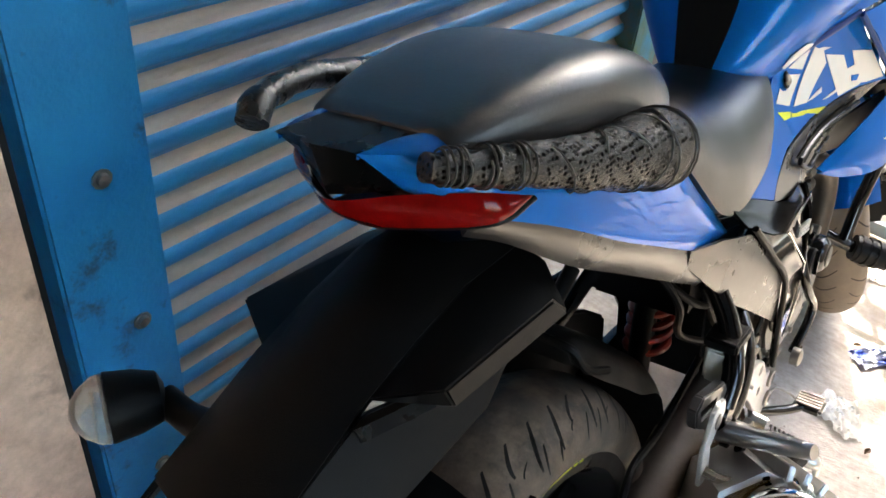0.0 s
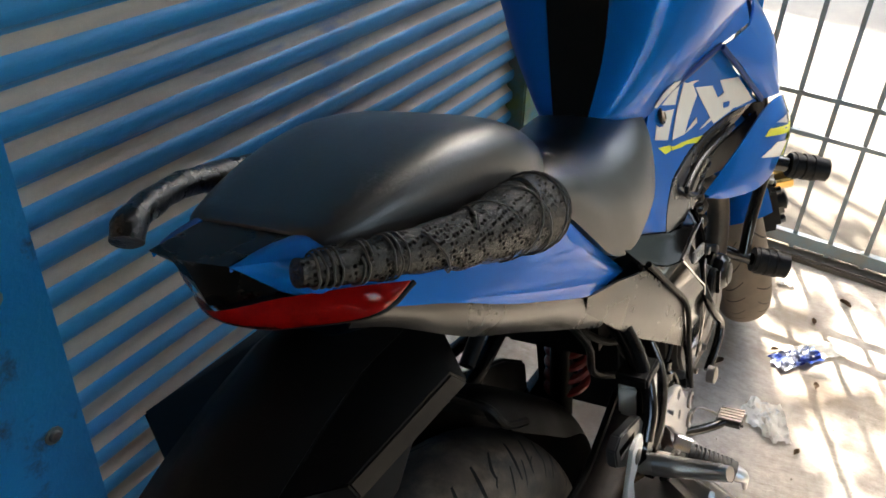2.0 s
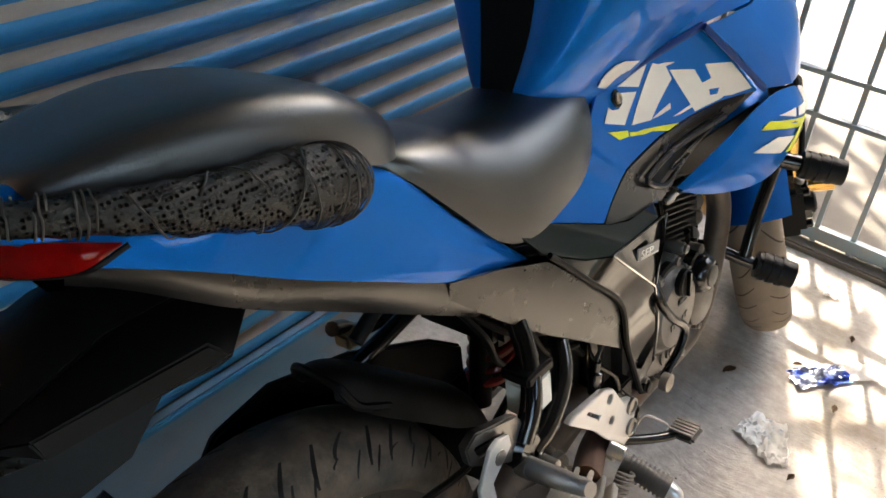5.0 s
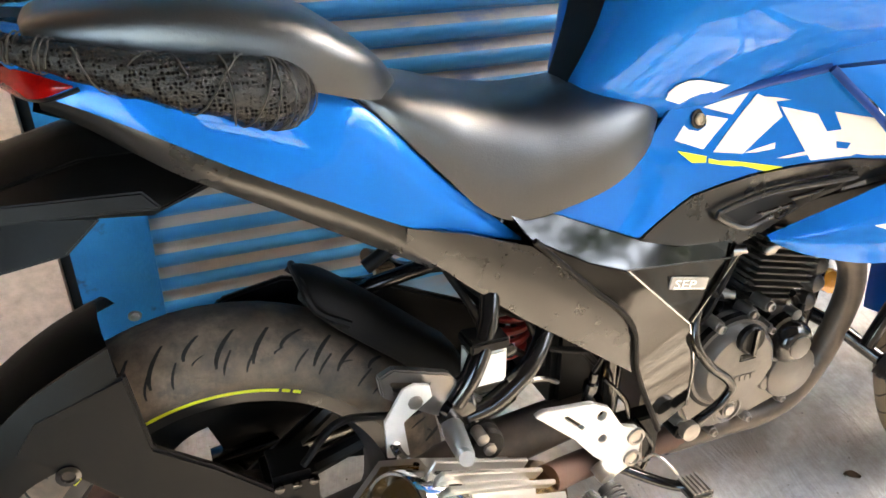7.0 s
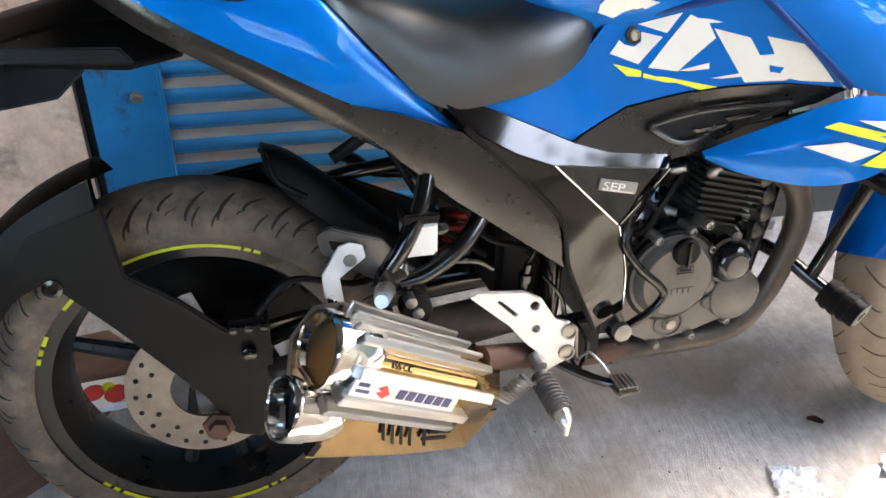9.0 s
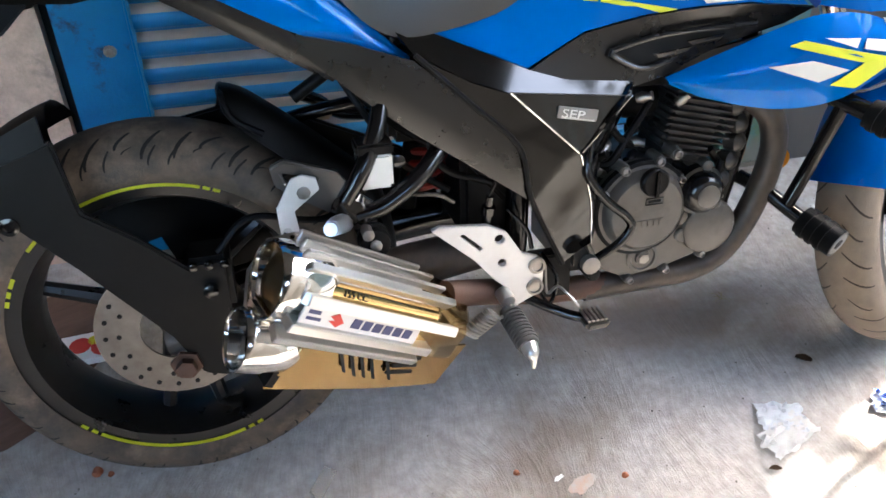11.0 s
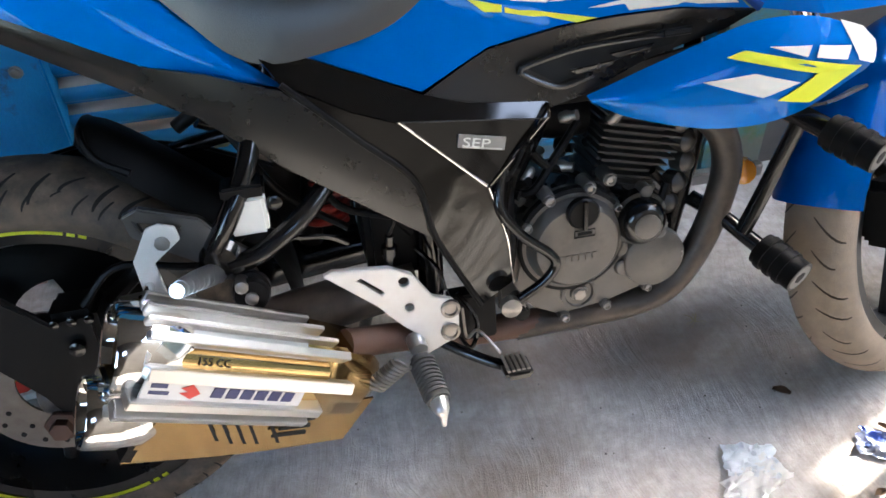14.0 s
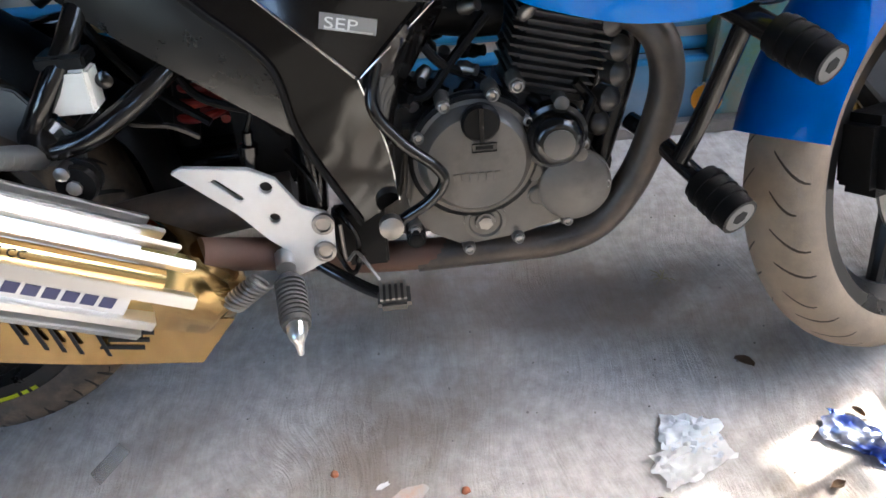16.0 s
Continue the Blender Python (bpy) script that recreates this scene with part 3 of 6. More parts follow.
def tail_rows():
    """The tail's flank: a deck from the seat out to a soft shoulder, then the bowed side down to its lower line."""
    A, S, B = even(TAIL_TOP, 56), even(TAIL_EDGE, 56), even(TAIL_LINE, 56)
    ends = np.clip(np.linspace(0.0, 8.0, 56), 0, 1) * np.clip(np.linspace(9.0, 0.0, 56), 0, 1)
    rows = []
    for k in range(7):
        v = k / 6
        r = A * (1 - v) + S * v
        r[:, 2] += 0.005 * math.sin(math.pi * v) * ends
        rows.append(r)
    for k in range(1, 13):
        v = k / 12
        r = S * (1 - v) + B * v
        r[:, 1] -= 0.004 * math.sin(math.pi * v) ** 0.8 * ends
        rows.append(r)
    bm = grid(rows)
    bmesh.ops.recalc_face_normals(bm, faces=bm.faces)
    if sum(f.normal.y for f in bm.faces) > 0:
        bmesh.ops.reverse_faces(bm, faces=bm.faces)
    bmesh.ops.solidify(bm, geom=bm.faces[:], thickness=0.004)
    return bm


both("tail_panel", lambda s: tail_rows(), BLUE, "glossy blue tail panel")
TRIM_TOP = [(-0.034, -0.074, 0.868), (0.001, -0.087, 0.854), (0.032, -0.095, 0.839), (0.066, -0.100, 0.820), (0.125, -0.103, 0.785), (0.194, -0.105, 0.748), (0.288, -0.104, 0.692), (0.335, -0.105, 0.640)]
TRIM_LOW = [(-0.034, -0.066, 0.850), (0.0, -0.078, 0.832), (0.068, -0.093, 0.784), (0.155, -0.096, 0.733), (0.235, -0.097, 0.685), (0.326, -0.102, 0.632)]
both("tail_trim", lambda s: strip(TRIM_TOP, TRIM_LOW, 40, 5, 0.004), GREY_PLASTIC, "dark grey tail trim")
SIDE = [(0.286, -0.107, 0.695), (0.35, -0.118, 0.681), (0.427, -0.124, 0.654), (0.50, -0.131, 0.590), (0.562, -0.134, 0.528), (0.579, -0.131, 0.446), (0.47, -0.125, 0.525), (0.42, -0.121, 0.560), (0.349, -0.114, 0.618), (0.285, -0.104, 0.676)]
both("side_panel", lambda s: sheet(SIDE, surface(SIDE)), GREY_PLASTIC, "dark grey satin side panel")
TOP = [(0.40, -0.098, 0.700), (0.44, -0.098, 0.689), (0.587, -0.101, 0.623), (0.64, -0.101, 0.605), (0.744, -0.100, 0.589), (0.738, -0.112, 0.573), (0.552, -0.132, 0.602), (0.50, -0.130, 0.622), (0.427, -0.124, 0.662)]
both("cover_top", lambda s: sheet(TOP, surface(TOP, 1)), GLOSS_BLACK, "glossy black side cover")
FIELD = [(0.553, -0.132, 0.601), (0.737, -0.111, 0.572), (0.655, -0.138, 0.508)]
both("cover_badge_field", lambda s: sheet(FIELD, surface(FIELD, 1)), GLOSS_BLACK, "glossy smoked triangular panel")
BLADE = [(0.427, -0.124, 0.660), (0.50, -0.130, 0.620), (0.552, -0.132, 0.600), (0.651, -0.139, 0.507), (0.666, -0.137, 0.46), (0.676, -0.132, 0.42), (0.683, -0.123, 0.356), (0.640, -0.124, 0.329), (0.584, -0.132, 0.446), (0.566, -0.134, 0.528), (0.503, -0.131, 0.591)]
both("cover_blade", lambda s: sheet(BLADE, surface(BLADE, 2)), GLOSS_BLACK, "glossy black lower cover")
COVER = [(0.45, -0.092, 0.684), (0.53, -0.085, 0.694), (0.59, -0.072, 0.716), (0.622, -0.064, 0.745), (0.643, -0.058, 0.770), (0.66, -0.060, 0.780), (0.74, -0.083, 0.799), (0.848, -0.102, 0.815), (0.975, -0.140, 0.684), (0.90, -0.116, 0.689), (0.826, -0.100, 0.685), (0.76, -0.090, 0.678), (0.673, -0.088, 0.662), (0.587, -0.098, 0.624)]
cover_y = surface(COVER + [(0.681, -0.063, 0.754)] * 3, 2)
both("tank_cover", lambda s: sheet(COVER, cover_y), BLUE, "glossy blue tank cover")
VENT = [(0.589, -0.101, 0.620), (0.673, -0.090, 0.660), (0.76, -0.091, 0.676), (0.826, -0.102, 0.683), (0.90, -0.118, 0.687), (0.99, -0.135, 0.678), (0.96, -0.112, 0.655), (0.873, -0.096, 0.625), (0.795, -0.093, 0.590), (0.744, -0.097, 0.581), (0.640, -0.102, 0.604)]
vent_y = surface(VENT, 2)
both("vent_panel", lambda s: sheet(VENT, vent_y), GREY_PLASTIC, "dark grey vent panel")
SCOOP_A = [(0.790, -0.104, 0.592), (0.875, -0.132, 0.633), (0.974, -0.156, 0.672), (1.06, -0.165, 0.668), (1.14, -0.155, 0.630)]
SCOOP_B = [(0.795, -0.104, 0.582), (0.846, -0.132, 0.563), (0.938, -0.163, 0.548), (1.03, -0.172, 0.556), (1.128, -0.160, 0.595)]
both("radiator_scoop", lambda s: strip(SCOOP_A, SCOOP_B, 34, 8, 0.016), BLUE, "glossy blue radiator scoop")


def tank_ring(z, x0, x1, hw, n=56, e=3.2, grow=0.0, span=None):
    cx, a = (x0 + x1) / 2, (x1 - x0) / 2 + grow
    out = []
    for i in range(n + 1 if span else n):
        t = math.pi - span + 2 * span * i / n if span else 2 * math.pi * i / n
        c, s = math.cos(t), math.sin(t)
        out.append((cx + a * math.copysign(abs(c) ** (2 / e), c), (hw + grow) * math.copysign(abs(s) ** (2 / e), s), z))
    return out


RINGS = curve([(0.755, 0.555, 1.06, 0.055), (0.785, 0.525, 1.07, 0.078), (0.805, 0.52, 1.07, 0.090), (0.83, 0.53, 1.07, 0.110), (0.87, 0.545, 1.06, 0.137), (0.91, 0.555, 1.04, 0.152), (0.95, 0.565, 1.03, 0.157), (0.985, 0.61, 1.0, 0.115), (1.0, 0.70, 0.96, 0.04)], 30)
part("fuel_tank", grid([tank_ring(*r) for r in RINGS], True, True), BLUE, bike, "glossy blue fuel tank")
band = grid([tank_ring(*r, n=16, grow=0.0025, span=0.11) for r in RINGS[2:27]])
part("tank_band", band, BLACK_PLASTIC, bike, "black centre band on the tank")


def saddle(sections, soft=lambda x: 0.62, n=24):
    """Upholstery: (x, half width, low edge, top) from tail to tank."""
    rows = []
    for x, hw, lo, hi in curve(sections, 44):
        r, e = [], soft(x)
        for i in range(n + 1):
            t = math.pi * i / n
            c, s = math.cos(t), math.sin(t)
            r.append((x, hw * math.copysign(abs(c) ** e, c), lo + (hi - lo) * s ** e))
        for i in range(1, 8):
            t = i / 8
            r.append((x, -hw + 2 * hw * t, lo - 0.004 * math.sin(math.pi * t)))
        rows.append(r)
    return grid(rows, True, True)


part("rider_seat", saddle([(0.254, 0.062, 0.822, 0.838), (0.280, 0.080, 0.800, 0.837), (0.304, 0.088, 0.774, 0.833), (0.342, 0.095, 0.733, 0.824), (0.370, 0.100, 0.703, 0.816), (0.392, 0.103, 0.688, 0.812), (0.415, 0.106, 0.681, 0.808), (0.457, 0.108, 0.682, 0.804), (0.545, 0.099, 0.699, 0.808), (0.602, 0.078, 0.727, 0.808), (0.628, 0.056, 0.755, 0.804), (0.638, 0.044, 0.772, 0.799)], lambda x: 0.62 + 0.22 * min(1, max(0, (x - 0.34) / 0.12))), LEATHER, bike, "black vinyl rider seat with a satin sheen")
part("pillion_seat", saddle([(-0.040, 0.050, 0.902, 0.918), (-0.030, 0.066, 0.898, 0.926), (0.04, 0.085, 0.888, 0.938), (0.12, 0.098, 0.872, 0.938), (0.195, 0.098, 0.850, 0.920), (0.250, 0.085, 0.832, 0.888), (0.282, 0.064, 0.824, 0.862), (0.300, 0.038, 0.820, 0.840)], lambda x: 0.46), LEATHER, bike, "black vinyl pillion seat")

# ---- tail, lamp and mudguards ----
HALF = (-1.0, -0.4, 0.0, 0.4, 1.0)
cap = [[(0.03, k * 0.045, 0.905) for k in HALF],
       [(-0.05, k * 0.038, 0.9215) for k in HALF],
       [(-0.0925 - 0.003 * (1 - abs(k)), k * 0.0345, 0.924) for k in HALF],
       [(-0.0865 + 0.028 * abs(k) ** 1.3, k * 0.040, 0.886 + 0.002 * abs(k)) for k in HALF],
       [(-0.02, k * 0.040, 0.885) for k in HALF]]
bm = grid(cap)
bmesh.ops.solidify(bm, geom=bm.faces[:], thickness=0.004)
part("tail_cap", bm, GREY_PLASTIC, bike, "dark grey tail cap", bevel=0.0015)
LENS_TOP = [(-0.003, -0.1005, 0.8765), (-0.034, -0.083, 0.887), (-0.061, -0.042, 0.8865), (-0.087, 0.0, 0.884), (-0.061, 0.042, 0.8865), (-0.034, 0.083, 0.887), (-0.003, 0.1005, 0.8765)]
LENS_LOW = [(-0.003, -0.1005, 0.875), (-0.030, -0.0905, 0.866), (-0.050, -0.050, 0.860), (-0.063, 0.0, 0.856), (-0.050, 0.050, 0.860), (-0.030, 0.0905, 0.866), (-0.003, 0.1005, 0.875)]
LA, LB = curve(LENS_TOP, 41), curve(LENS_LOW, 41)
lens = []
for k in range(7):
    v = k / 6
    r = LA * (1 - v) + LB * v
    out = np.c_[r[:, 0] - 0.03, r[:, 1], np.zeros(41)]
    out /= np.linalg.norm(out, axis=1)[:, None]
    lens.append(r + out * (0.002 + 0.004 * math.sin(math.pi * v)) * np.sin(np.linspace(0, math.pi, 41))[:, None] ** 0.4)
bm = grid(lens)
bmesh.ops.solidify(bm, geom=bm.faces[:], thickness=0.003)
lamp_ob = part("tail_lamp", bm, RED_LENS, bike, "red wrap-around tail lamp lens")
part("lamp_lip", tube(LB + np.array([0.004, 0, -0.002]), 0.0022, 8, smooth=False), BLACK_PLASTIC, lamp_ob, "black lip under the lens")
part("lamp_base", grid([[(-0.042, y, 0.852 - 0.1 * abs(y)), (0.02, y * 1.4, 0.828), (0.08, y * 1.6, 0.785)] for y in np.linspace(-0.056, 0.056, 9)]), BLACK_PLASTIC, bike)

# the number plate mudguard: folded from flat faces, with a wing on each flank
MUD = {"c0": (0.05, 0.0, 0.822), "c1": (-0.03, 0.0, 0.818), "c2": (-0.095, 0.0, 0.801), "c3": (-0.155, 0.0, 0.768), "c4": (-0.24, 0.0, 0.733)}
for s, q in ((-1, "r"), (1, "l")):
    MUD.update({q + "a0": (0.045, s * 0.030, 0.816), q + "a1": (-0.028, s * 0.030, 0.813), q + "a2": (-0.090, s * 0.030, 0.796), q + "a3": (-0.150, s * 0.030, 0.765), q + "a4": (-0.232, s * 0.030, 0.731),
                q + "b0": (0.060, s * 0.054, 0.797), q + "b1": (-0.015, s * 0.054, 0.796), q + "b2": (-0.070, s * 0.054, 0.783), q + "b3": (-0.124, s * 0.054, 0.766), q + "b4": (-0.225, s * 0.054, 0.722)})
mud = part("tail_mudguard", facets(MUD, [f"{q}{u}{i} {q}{u}{i + 1} {w}{i + 1} {w}{i}" for i in range(4) for q, u, w in (("r", "a", "c"), ("l", "a", "c"), ("r", "b", "ra"), ("l", "b", "la"))], 0.005), BLACK_PLASTIC, bike, "black plastic tail mudguard", bevel=0.002)
for s in (-1, 1):
    W = {"b0": (0.060, s * 0.050, 0.797), "b1": (0.0, s * 0.050, 0.797), "b2": (-0.124, s * 0.050, 0.766), "e0": (0.104, s * 0.048, 0.758), "t0": (0.034, s * 0.097, 0.773), "t1": (-0.098, s * 0.097, 0.779),
         "k0": (0.049, s * 0.101, 0.756), "k1": (-0.094, s * 0.101, 0.763), "i0": (0.040, s * 0.090, 0.746), "i1": (-0.085, s * 0.072, 0.752), "e1": (0.098, s * 0.046, 0.748)}
    wing = part("mudguard_wing", facets(W, ["b0 b1 t0 e0", "b1 b2 t1 t0", "t0 t1 k1 k0", "k0 k1 i1 i0", "b2 i1 k1 t1", "e0 t0 k0", "e0 k0 i0 e1"], 0.004), BLACK_PLASTIC, mud, "black angular side wing", bevel=0.0018)
    D = {"p0": (-0.005, s * 0.088, 0.750), "p1": (-0.040, s * 0.088, 0.718), "p2": (-0.089, s * 0.086, 0.710), "p3": (-0.165, s * 0.084, 0.700), "p4": (-0.255, s * 0.066, 0.690), "q0": (-0.080, s * 0.066, 0.756), "q1": (-0.130, s * 0.054, 0.762), "q2": (-0.228, s * 0.050, 0.722)}
    part("holder_flank", facets(D, ["p0 p1 p2 q0", "p2 p3 q1 q0", "p3 p4 q2 q1"], 0.005), BLACK_PLASTIC, mud, bevel=0.0018)
part("holder_lip", strip([(-0.146, -0.062, 0.764), (-0.088, -0.074, 0.757)], [(-0.146, -0.068, 0.757), (-0.088, -0.080, 0.750)], 6, 2, 0.0, 0.003), GREY_PLASTIC, mud, "worn grey lip")
part("plate_edge", strip([(-0.180, -0.076, 0.728), (-0.25, -0.068, 0.704)], [(-0.181, -0.078, 0.724), (-0.25, -0.070, 0.699)], 6, 2, 0.0, 0.003), ALU, mud, "bright metal edge of the plate")
# left rear indicator on its stalk
IND_C, IND_A = (-0.172, 0.112, 0.728), (-0.86, 0.42, 0.10)
ind = part("indicator", lathe([(0.0, 0.010), (0.004, 0.019), (0.020, 0.024), (0.040, 0.0265), (0.042, 0.022)], IND_C, IND_A, 24), BLACK_PLASTIC, bike, "black rear indicator with a clear lens")
GLASS = bpy.data.materials.new("clear_lens")
GLASS.use_nodes = True
gb = GLASS.node_tree.nodes["Principled BSDF"]
gb.inputs["Base Color"].default_value = (0.85, 0.82, 0.76, 1)
gb.inputs["Transmission Weight"].default_value = 0.75
gb.inputs["Roughness"].default_value = 0.12
part("indicator_lens", lathe([(0.041, 0.0262), (0.048, 0.025), (0.058, 0.018), (0.064, 0.010), (0.066, 0.002)], IND_C, IND_A, 24), GLASS, ind, "clear faceted lens")
part("reflector", lathe([(0.038, 0.003), (0.040, 0.012), (0.043, 0.022)], IND_C, IND_A, 16), CHROME, ind, "bright reflector behind the lens")
part("stalk", tube([(-0.170, 0.05, 0.722), (-0.172, 0.085, 0.718), (-0.174, 0.112, 0.727)], [0.015, 0.012, 0.011], 12), BLACK_PLASTIC, ind)

# rear tyre hugger: a shell behind the tyre on a broad arm from the axle
def arc_shell(cx, cz, r, a0, a1, hw, drop, n=22, m=9, thick=0.004, flare=0.0):
    rows = []
    for i in range(n + 1):
        a = radians(a0 + (a1 - a0) * i / n)
        w = hw * (1 - flare * (1 - math.sin(math.pi * i / n)))
        rows.append([(cx + (r - drop * abs(v) ** 2.2) * math.cos(a), v * w, cz + (r - drop * abs(v) ** 2.2) * math.sin(a)) for v in np.linspace(-1, 1, m)])
    bm = grid(rows)
    bmesh.ops.solidify(bm, geom=bm.faces[:], thickness=thick)
    return bm


hug = part("tyre_hugger", arc_shell(REAR[0], REAR[2], 0.342, 108, 152, 0.080, 0.045), BLACK_PLASTIC, bike, "black plastic rear tyre hugger")
part("hugger_arm", plate([(-0.012, 0.60), (0.0, 0.505), (0.058, 0.460), (0.150, 0.372), (0.165, 0.29), (0.142, 0.228), (0.105, 0.240), (0.075, 0.305), (-0.020, 0.428), (-0.080, 0.498), (-0.125, 0.535), (-0.10, 0.57)], 0.012, "y", -0.124), BLACK_PLASTIC, hug, "flat black arm from the axle", bevel=0.003)
part("hugger_flank", strip([(-0.022, -0.118, 0.630), (-0.075, -0.118, 0.605), (-0.12, -0.116, 0.575), (-0.17, -0.112, 0.52)], [(-0.012, -0.120, 0.505), (-0.06, -0.120, 0.51), (-0.12, -0.118, 0.49), (-0.155, -0.112, 0.45)], 14, 5, 0.006, 0.006), BLACK_PLASTIC, hug)
part("screw", lathe([(0, 0.012), (0.003, 0.012), (0.004, 0.007), (0.002, 0.006), (0.002, 0.001)], (-0.082, -0.124, 0.500), n=16), BLACK_STEEL, hug, "round-head screw")
BLADE_PATH = [(0.183, 0.612, 0.036, 0.020), (0.205, 0.606, 0.046, 0.034), (0.232, 0.588, 0.052, 0.040), (0.29, 0.540, 0.054, 0.042), (0.344, 0.492, 0.052, 0.042), (0.385, 0.45, 0.058, 0.03), (0.405, 0.38, 0.060, 0.03), (0.41, 0.27, 0.060, 0.03)]
part("inner_mudguard", grid([[(x - drop * 0.35 * abs(v) ** 3, v * hw, z + 0.004 - drop * abs(v) ** 3) for v in np.linspace(-1, 1, 13)] for x, z, hw, drop in curve(BLADE_PATH, 30)]), BLACK_PLASTIC, bike, "black plastic inner mudguard over the tyre")
part("guard_loop", tube([(0.232, -0.050, 0.556), (0.196, -0.044, 0.578), (0.184, -0.030, 0.606), (0.184, 0.030, 0.606), (0.196, 0.044, 0.578), (0.232, 0.050, 0.556)], 0.005, 8), BLACK_PLASTIC, bike)
part("cross_strap", tube([(0.27, 0.05, 0.540), (0.31, 0.05, 0.548), (0.40, 0.06, 0.556)], 0.011, 10), BLACK_STEEL, bike)
part("grip_tube", tube([(0.330, 0.05, 0.602), (0.305, 0.05, 0.586), (0.281, 0.05, 0.571)], 0.010, 10), BLACK_PLASTIC, bike)

# grab rails bound in perforated leather
WRAP = mat("perforated_black_leather", (0.005, 0.0045, 0.004), 0.24, 0, (0.012, 0.010, 0.008), 60, 0.6, 1.0, 240, rvar=0.06, spec=0.9)
wnt = WRAP.node_tree
vo = wnt.nodes.new("ShaderNodeTexVoronoi")
vo.inputs["Scale"].default_value = 240
vo.inputs["Randomness"].default_value = 0.35
vm = wnt.nodes.new("ShaderNodeMapRange")
vm.inputs["From Min"].default_value, vm.inputs["From Max"].default_value = 0.24, 0.42
wnt.links.new(wnt.nodes["Texture Coordinate"].outputs["Object"], vo.inputs["Vector"])
wnt.links.new(vo.outputs["Distance"], vm.inputs["Value"])
vs = wnt.nodes.new("ShaderNodeMath")
vs.operation = "MULTIPLY"
vs.inputs[1].default_value = 0.45
wnt.links.new(vm.outputs["Result"], vs.inputs[0])
wnt.links.new(vs.outputs["Value"], wnt.nodes["Principled BSDF"].inputs["Specular IOR Level"])
# each perforation is blackened in the colour, for the shade inside it
vx = wnt.nodes.new("ShaderNodeMix")
vx.data_type = "RGBA"
vx.inputs[6].default_value = (0.001, 0.001, 0.001, 1)
wnt.links.new(vm.outputs["Result"], vx.inputs[0])
wnt.links.new(wnt.nodes["Principled BSDF"].inputs["Base Color"].links[0].from_socket, vx.inputs[7])
wnt.links.new(vx.outputs[2], wnt.nodes["Principled BSDF"].inputs["Base Color"])
vb = wnt.nodes.new("ShaderNodeBump")
vb.inputs["Strength"].default_value, vb.inputs["Distance"].default_value = 1.0, 0.004
wnt.links.new(vm.outputs["Result"], vb.inputs["Height"])
wnt.links.new(wnt.nodes["Bump"].outputs["Normal"], vb.inputs["Normal"])
wnt.links.new(vb.outputs["Normal"], wnt.nodes["Principled BSDF"].inputs["Normal"])


def lumpy(bm, amp, sc):
    bm.normal_update()
    for v in bm.verts:
        v.co += v.normal * amp * (noise.noise(v.co * sc) + 0.5 * noise.noise(v.co * sc * 2.7))
    return bm


RAIL_R = [(-0.078, -0.076, 0.919), (-0.045, -0.089, 0.910), (0.0, -0.103, 0.897), (0.06, -0.116, 0.880), (0.110, -0.119, 0.869), (0.148, -0.117, 0.858), (0.172, -0.106, 0.850), (0.182, -0.085, 0.846)]
RAD_R = [0.009, 0.012, 0.015, 0.021, 0.027, 0.031, 0.028, 0.016]
TAPE = mat("wrapped_black_tape", (0.006, 0.006, 0.006), 0.28, 0, (0.012, 0.011, 0.010), 70, 0.6, 0.8, 110, rvar=0.08, spec=0.6)
rail = part("grab_rail", lumpy(tube(RAIL_R, RAD_R, 28, 90), 0.0022, 45), WRAP, bike, "grab rail bound in perforated black leather and cord")
part("grab_rail", lumpy(tube([(-0.080, 0.073, 0.918), (-0.070, 0.078, 0.926), (-0.045, 0.086, 0.929), (0.0, 0.094, 0.926), (0.08, 0.104, 0.902), (0.16, 0.110, 0.872), (0.23, 0.104, 0.842)], [0.012, 0.012, 0.0105, 0.0105, 0.015, 0.022, 0.018], 20, 60), 0.0012, 60), TAPE, bike, "grab rail bound in black tape")
CORD = mat("waxed_black_cord", (0.03, 0.027, 0.025), 0.5, 0, (0.05, 0.045, 0.04), 300, 0.5)
C = curve(np.c_[np.array(RAIL_R), np.array(RAD_R)], 200)


def winding(s0, s1, turns, phase, r=0.0008):
    pts = []
    for i in range(int(abs(turns) * 20) + 2):
        u = i / (int(abs(turns) * 20) + 1)
        k = min(198, max(1, int((s0 + (s1 - s0) * u) * 199)))
        p, rad = C[k, :3], C[k, 3]
        t = C[k + 1, :3] - C[k - 1, :3]
        t /= np.linalg.norm(t)
        up = np.array([0, 0, 1.0]) - t * t[2]
        up /= np.linalg.norm(up)
        sd = np.cross(t, up)
        a = phase + 2 * math.pi * turns * u
        pts.append(p + (up * math.cos(a) + sd * math.sin(a)) * (rad + 0.0016))
    return tube(pts, r, 6, smooth=False)


for s0, s1, n, ph in ((0.03, 0.10, 4, 0), (0.13, 0.16, 2, 1), (0.20, 0.25, 3, 2), (0.30, 0.60, 1.1, 0.5), (0.45, 0.80, -1.4, 1.0), (0.58, 0.92, 2.2, 2.0), (0.72, 0.95, -2.2, 0.3), (0.83, 0.97, 4.0, 0.2)):
    part("cord", winding(s0, s1, n, ph), CORD, rail)

# ---- fairing, decals ----
FAIR_IN = [(0.832, -0.114, 0.811), (0.90, -0.130, 0.765), (0.985, -0.146, 0.684)]
FAIR_OUT = [(0.955, -0.128, 0.814), (1.02, -0.150, 0.745), (1.06, -0.163, 0.672)]
both("fairing", lambda s: strip(FAIR_IN, FAIR_OUT, 18, 8, 0.004), BLUE, "glossy blue front fairing")
